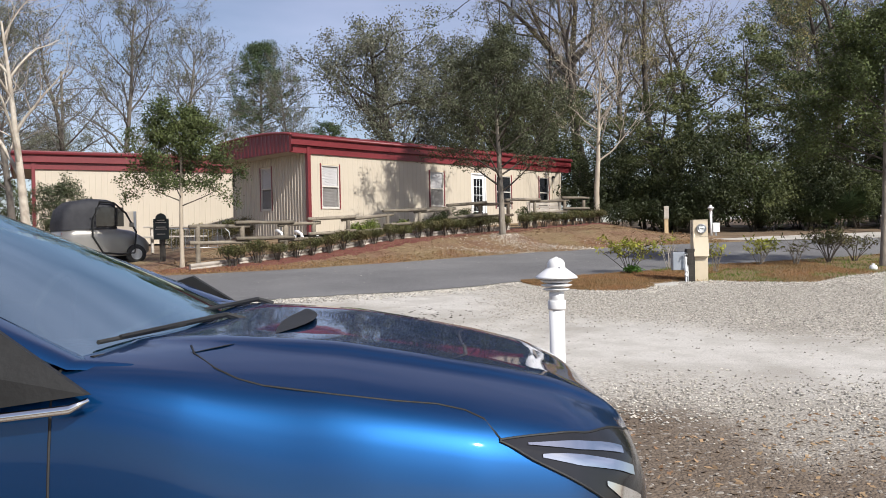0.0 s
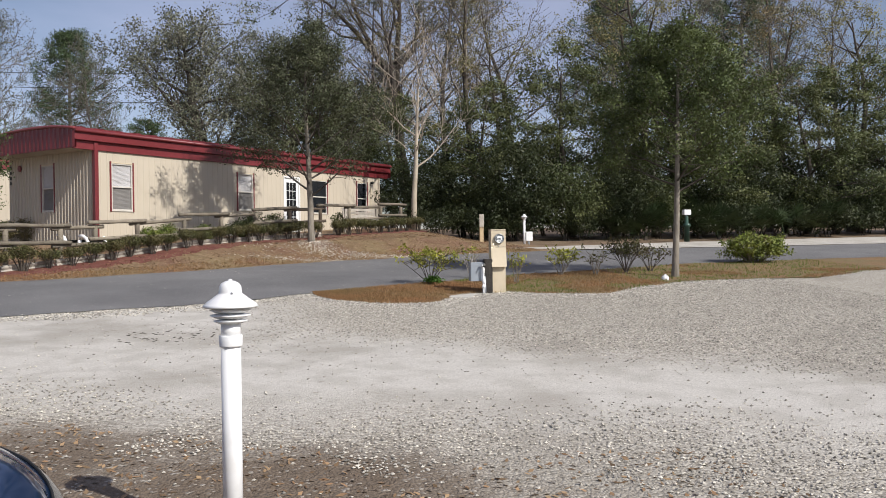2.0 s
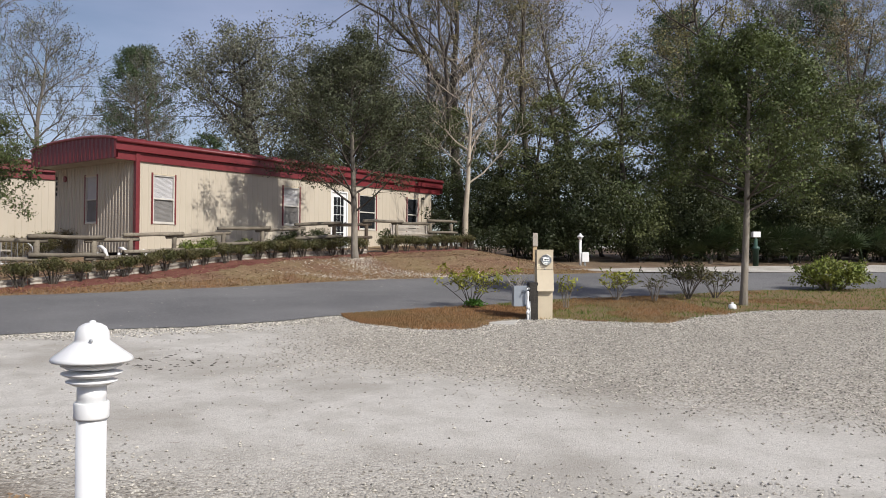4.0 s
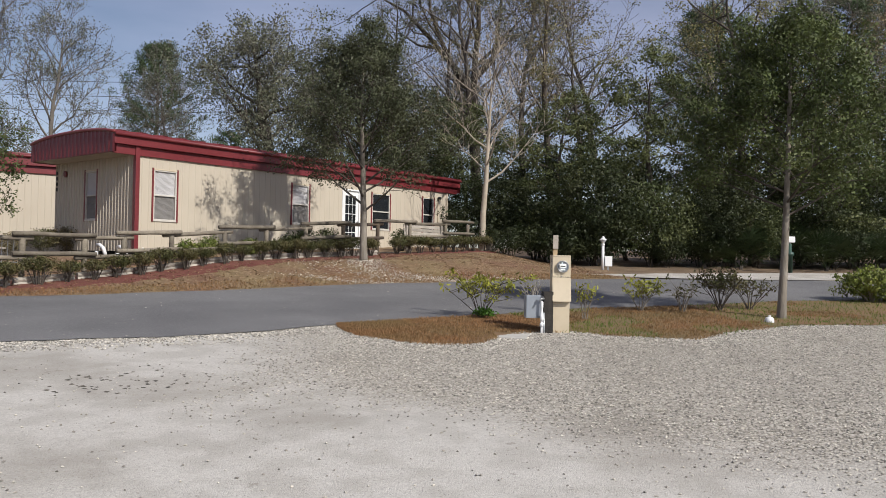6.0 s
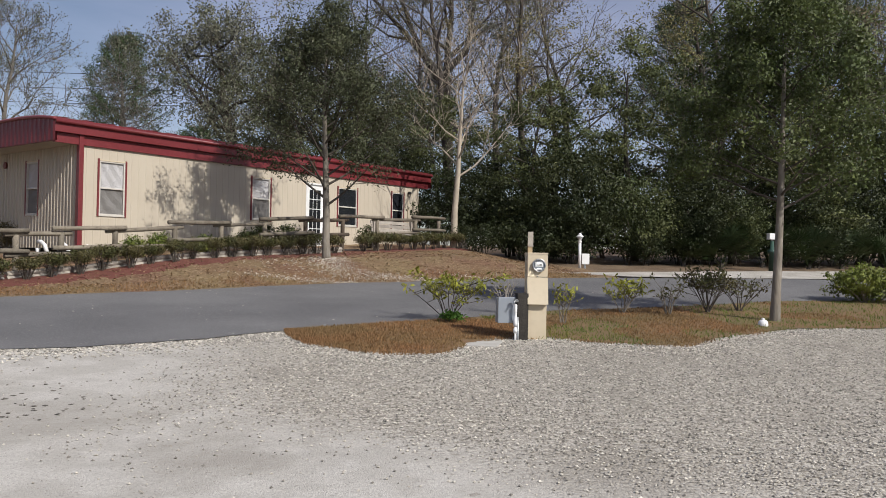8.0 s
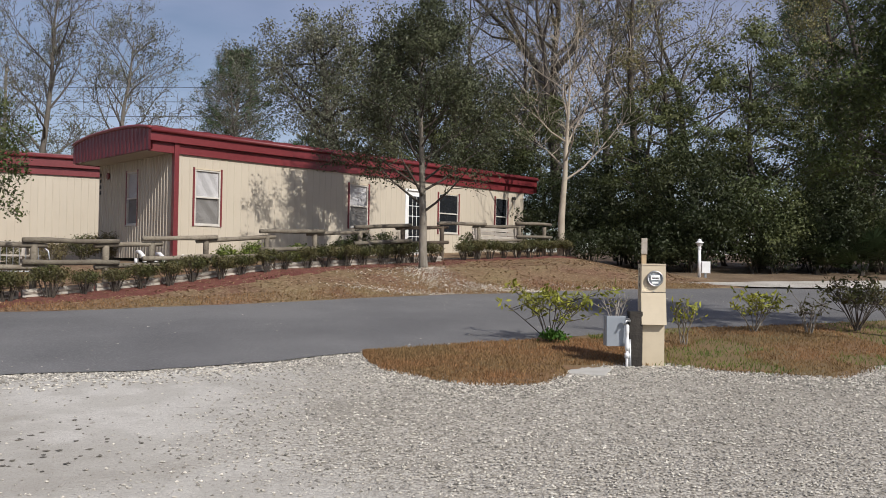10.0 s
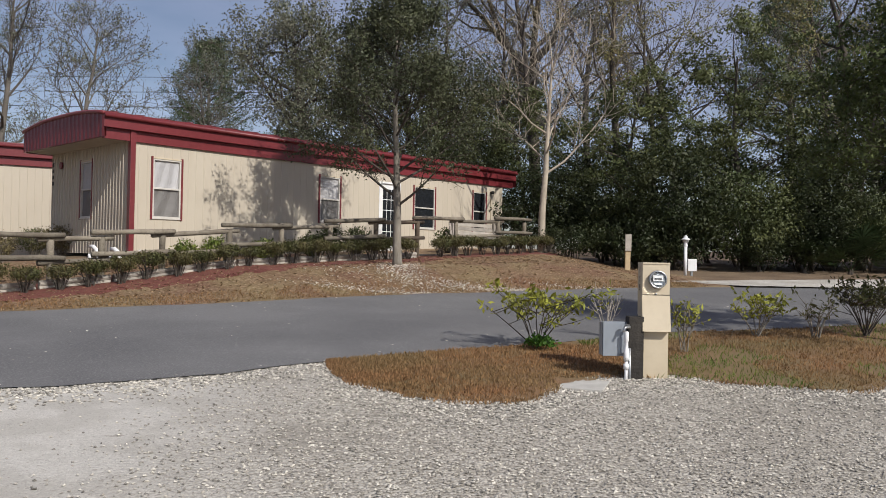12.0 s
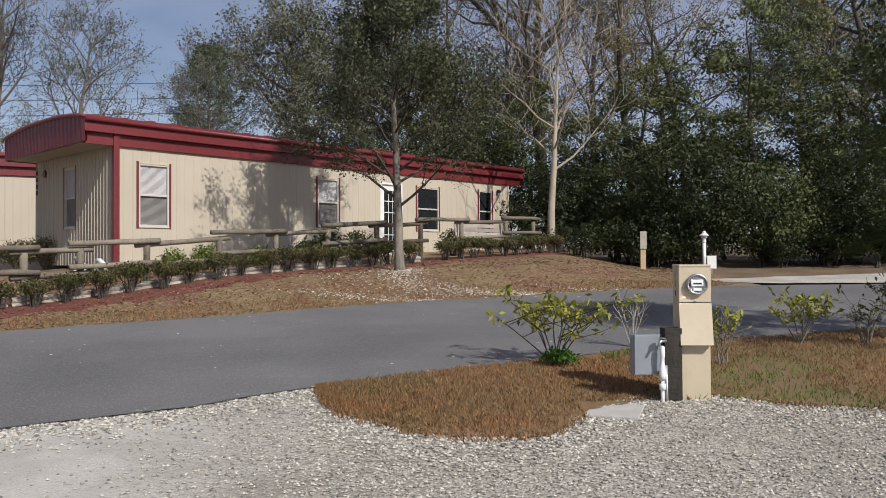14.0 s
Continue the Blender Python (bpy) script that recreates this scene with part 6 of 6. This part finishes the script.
# ---- overhead cables ----
line = thing("power_line", pose(0, 0, 0), "three thin overhead power cables beyond the trees", "power line")
for k in range(3):
    z = 14.4 - 1.05 * k
    part("cable", tube([(x, 64 - .05 * x, z + 0.0004 * x * x + .02 * x) for x in range(-70, 75, 8)], .018, 4), M_CABLE, line)
for x in (-30.0, 45.0):
    part("pole", tube([(x, 64 - .05 * x, 2.0), (x, 64 - .05 * x, 15.6)], [.16, .10], 8), M_BARK, line)

# ---- loose stuff on the ground ----
def scatter(name, label, category, pts, make, material):
    """Many small pieces joined in one mesh."""
    vs, fs = [], []
    for p in pts:
        a, b = make(p)
        o = len(vs)
        vs += a
        fs += [tuple(o + i for i in f) for f in b]
    ob = new(name, mesh_of(name, vs, fs, material))
    return tagged(ob, label, category, "", "stuff")


sg = random.Random(901)


def stone(size, squash=.65):
    def make(p):
        r = size * sg.uniform(.5, 1.35)
        a = sg.uniform(0, 6.28)
        v = []
        for k in range(4):
            q = a + k * 1.57 + sg.uniform(-.35, .35)
            rr = r * sg.uniform(.75, 1.2)
            v.append(p + Vector((math.cos(q) * rr, math.sin(q) * rr, r * sg.uniform(-.1, .25) * squash)))
        v.append(p + Vector((sg.uniform(-.3, .3) * r, sg.uniform(-.3, .3) * r, r * squash)))
        v.append(p + Vector((0, 0, -r * .4)))
        return v, [(0, 1, 4), (1, 2, 4), (2, 3, 4), (3, 0, 4), (1, 0, 5), (2, 1, 5), (3, 2, 5), (0, 3, 5)]
    return make


def lot_spots(n, x0, x1, y0, y1, keep):
    out = []
    tries = 0
    while len(out) < n and tries < n * 20:
        tries += 1
        x, y = sg.uniform(x0, x1), sg.uniform(y0, y1)
        if keep(x, y):
            out.append(at(x, y, .004))
    return out


def lot_edge(x):
    return near(x) if x < 1.5 else lerp(LAWN, x)


def looseness(x, y):
    """1 where stone lies loose, 0 on the packed tracks."""
    w = 1.2 * noise.noise((x * .5, y * .5, 4))
    q, u = y + .45 * x + w, y + .75 * max(x - 1.5, 0) + w
    belt = sstep((q - 7.2) / 1.7) * (1 - sstep((u - 10.2) / 2.2))
    left = (1 - sstep(x / 2.2)) * sstep((q - 7.2) / 1.4)
    return 1 - .97 * max(belt, left)


scatter("loose_gravel", "loose crushed limestone scattered over the lot", "gravel",
        lot_spots(46000, -3.5, 11, 4.6, 17.5, lambda x, y: y < lot_edge(x) + .1 and (x - 1.5) ** 2 + (y - 4) ** 2 > .3 and sg.random() < looseness(x, y) * (1 if y + .5 * x > 7 + noise.noise((x, y, 5)) else .07) * (1.25 - abs(y - 11) * .05) and abs(x - 1.0) < y * .75), stone(.0115), M_STONE)
scatter("wet_marks", "dark damp clods in a pressed patch of gravel", "soil",
        [at(sg.gauss(-.35, .38), sg.gauss(11.6, .32), .004) for _ in range(70)], stone(.022, .2), M_CLOD)
scatter("edge_gravel", "coarse pale gravel along the grass and road edge", "gravel",
        lot_spots(9000, -3.5, 10, 13.2, 17.2, lambda x, y: abs(y - lot_edge(x)) < .9 * sg.random() ** 2 + .05 and y < lot_edge(x) + .12), stone(.016), M_STONE)
scatter("white_stones", "spilled white stones on the mulch bank under the oak", "stones",
        [at(x, y, .012 + .01) for x, y in ((sg.gauss(mx, sx), sg.gauss(my, sy)) for mx, my, sx, sy, n in
         ((2.0, 25.0, .3, .45, 520), (2.6, 24.0, .55, .3, 420), (3.9, 24.25, .75, .16, 1100), (1.9, 23.2, .9, .12, 700), (1.2, 24.4, .7, .5, 160), (5.6, 25.1, .7, .12, 260)) for _ in range(n)) if y > far(x) + .03], stone(.019), M_STONEW)


def blade(h, w):
    def make(p):
        a = sg.uniform(0, 6.28)
        d = Vector((math.cos(a), math.sin(a), 0))
        l = h * sg.uniform(.5, 1.25)
        tip = p + Vector((sg.gauss(0, .45) * l, sg.gauss(0, .45) * l, l))
        return [p + d * w, p - d * w, tip], [(0, 1, 2)]
    return make


def lawn_spots(n, keep=lambda x, y: True, x0=1.5, x1=15):
    out = []
    while len(out) < n:
        x = x0 + (x1 - x0) * sg.random() ** 1.5
        lo, hi = lerp(LAWN, x), near(x)
        if hi - lo < .05:
            continue
        y = sg.uniform(lo - .03, hi + .03) if sg.random() < .93 else lo - .16 * sg.random() ** 1.5
        e = min(y - lo, hi - y)
        if e < .12 and sg.random() < .5:
            continue
        if 3.7 < x < 4.2 and y < 15.15:
            continue
        if keep(x, y):
            out.append(at(x, y, .012))
    return out


def greenness(x, y):
    return noise.noise((x * .8, y * .8, 9)) + (.55 if x > 8.2 else 0) + (.15 if x > 5 and y < 16.6 else 0) - (.25 if x < 4 else 0)


scatter("dry_grass", "dry orange-brown winter grass", "grass", lawn_spots(42000, lambda x, y: greenness(x, y) < .30), blade(.036, .006), M_BLADE)
scatter("green_grass", "patches of green grass in the dry lawn", "grass", lawn_spots(7000, lambda x, y: greenness(x, y) > .22, 4.4), blade(.05, .006), M_BLADEG)


def chip(size):
    def make(p):
        a, b = sg.uniform(0, 6.28), sg.uniform(-.5, .5)
        d = Vector((math.cos(a), math.sin(a), b)) * size * sg.uniform(.5, 1.3)
        s = Vector((-math.sin(a), math.cos(a), sg.uniform(-.6, .6))) * size * sg.uniform(.2, .5)
        return [p - d, p + s, p + d, p - s], [(0, 1, 2, 3)]
    return make


def bank_spots(n, x0, x1, y0, y1):
    out = []
    while len(out) < n:
        x = sg.uniform(x0, x1)
        out.append(at(x, far(x) + sg.uniform(y0, y1), .03))
    return out


scatter("leaf_litter", "fallen brown leaves on the bank", "leaf litter", bank_spots(16000, -7, 9, .02, 5.5), chip(.035), L_LITTER)
scatter("lot_litter", "dead leaves and twigs on bare soil near the parked car", "leaf litter",
        lot_spots(4200, -3.5, 3.6, 3.4, 8.6, lambda x, y: y + .5 * x + 1.6 * noise.noise((x * .8, y * .8, 2)) < 7.0), chip(.028), L_LITTER)
scatter("bank_grass", "thin dry grass along the foot of the bank", "grass", bank_spots(9000, -8, 9, .0, 1.1), blade(.05, .006), M_BLADE)
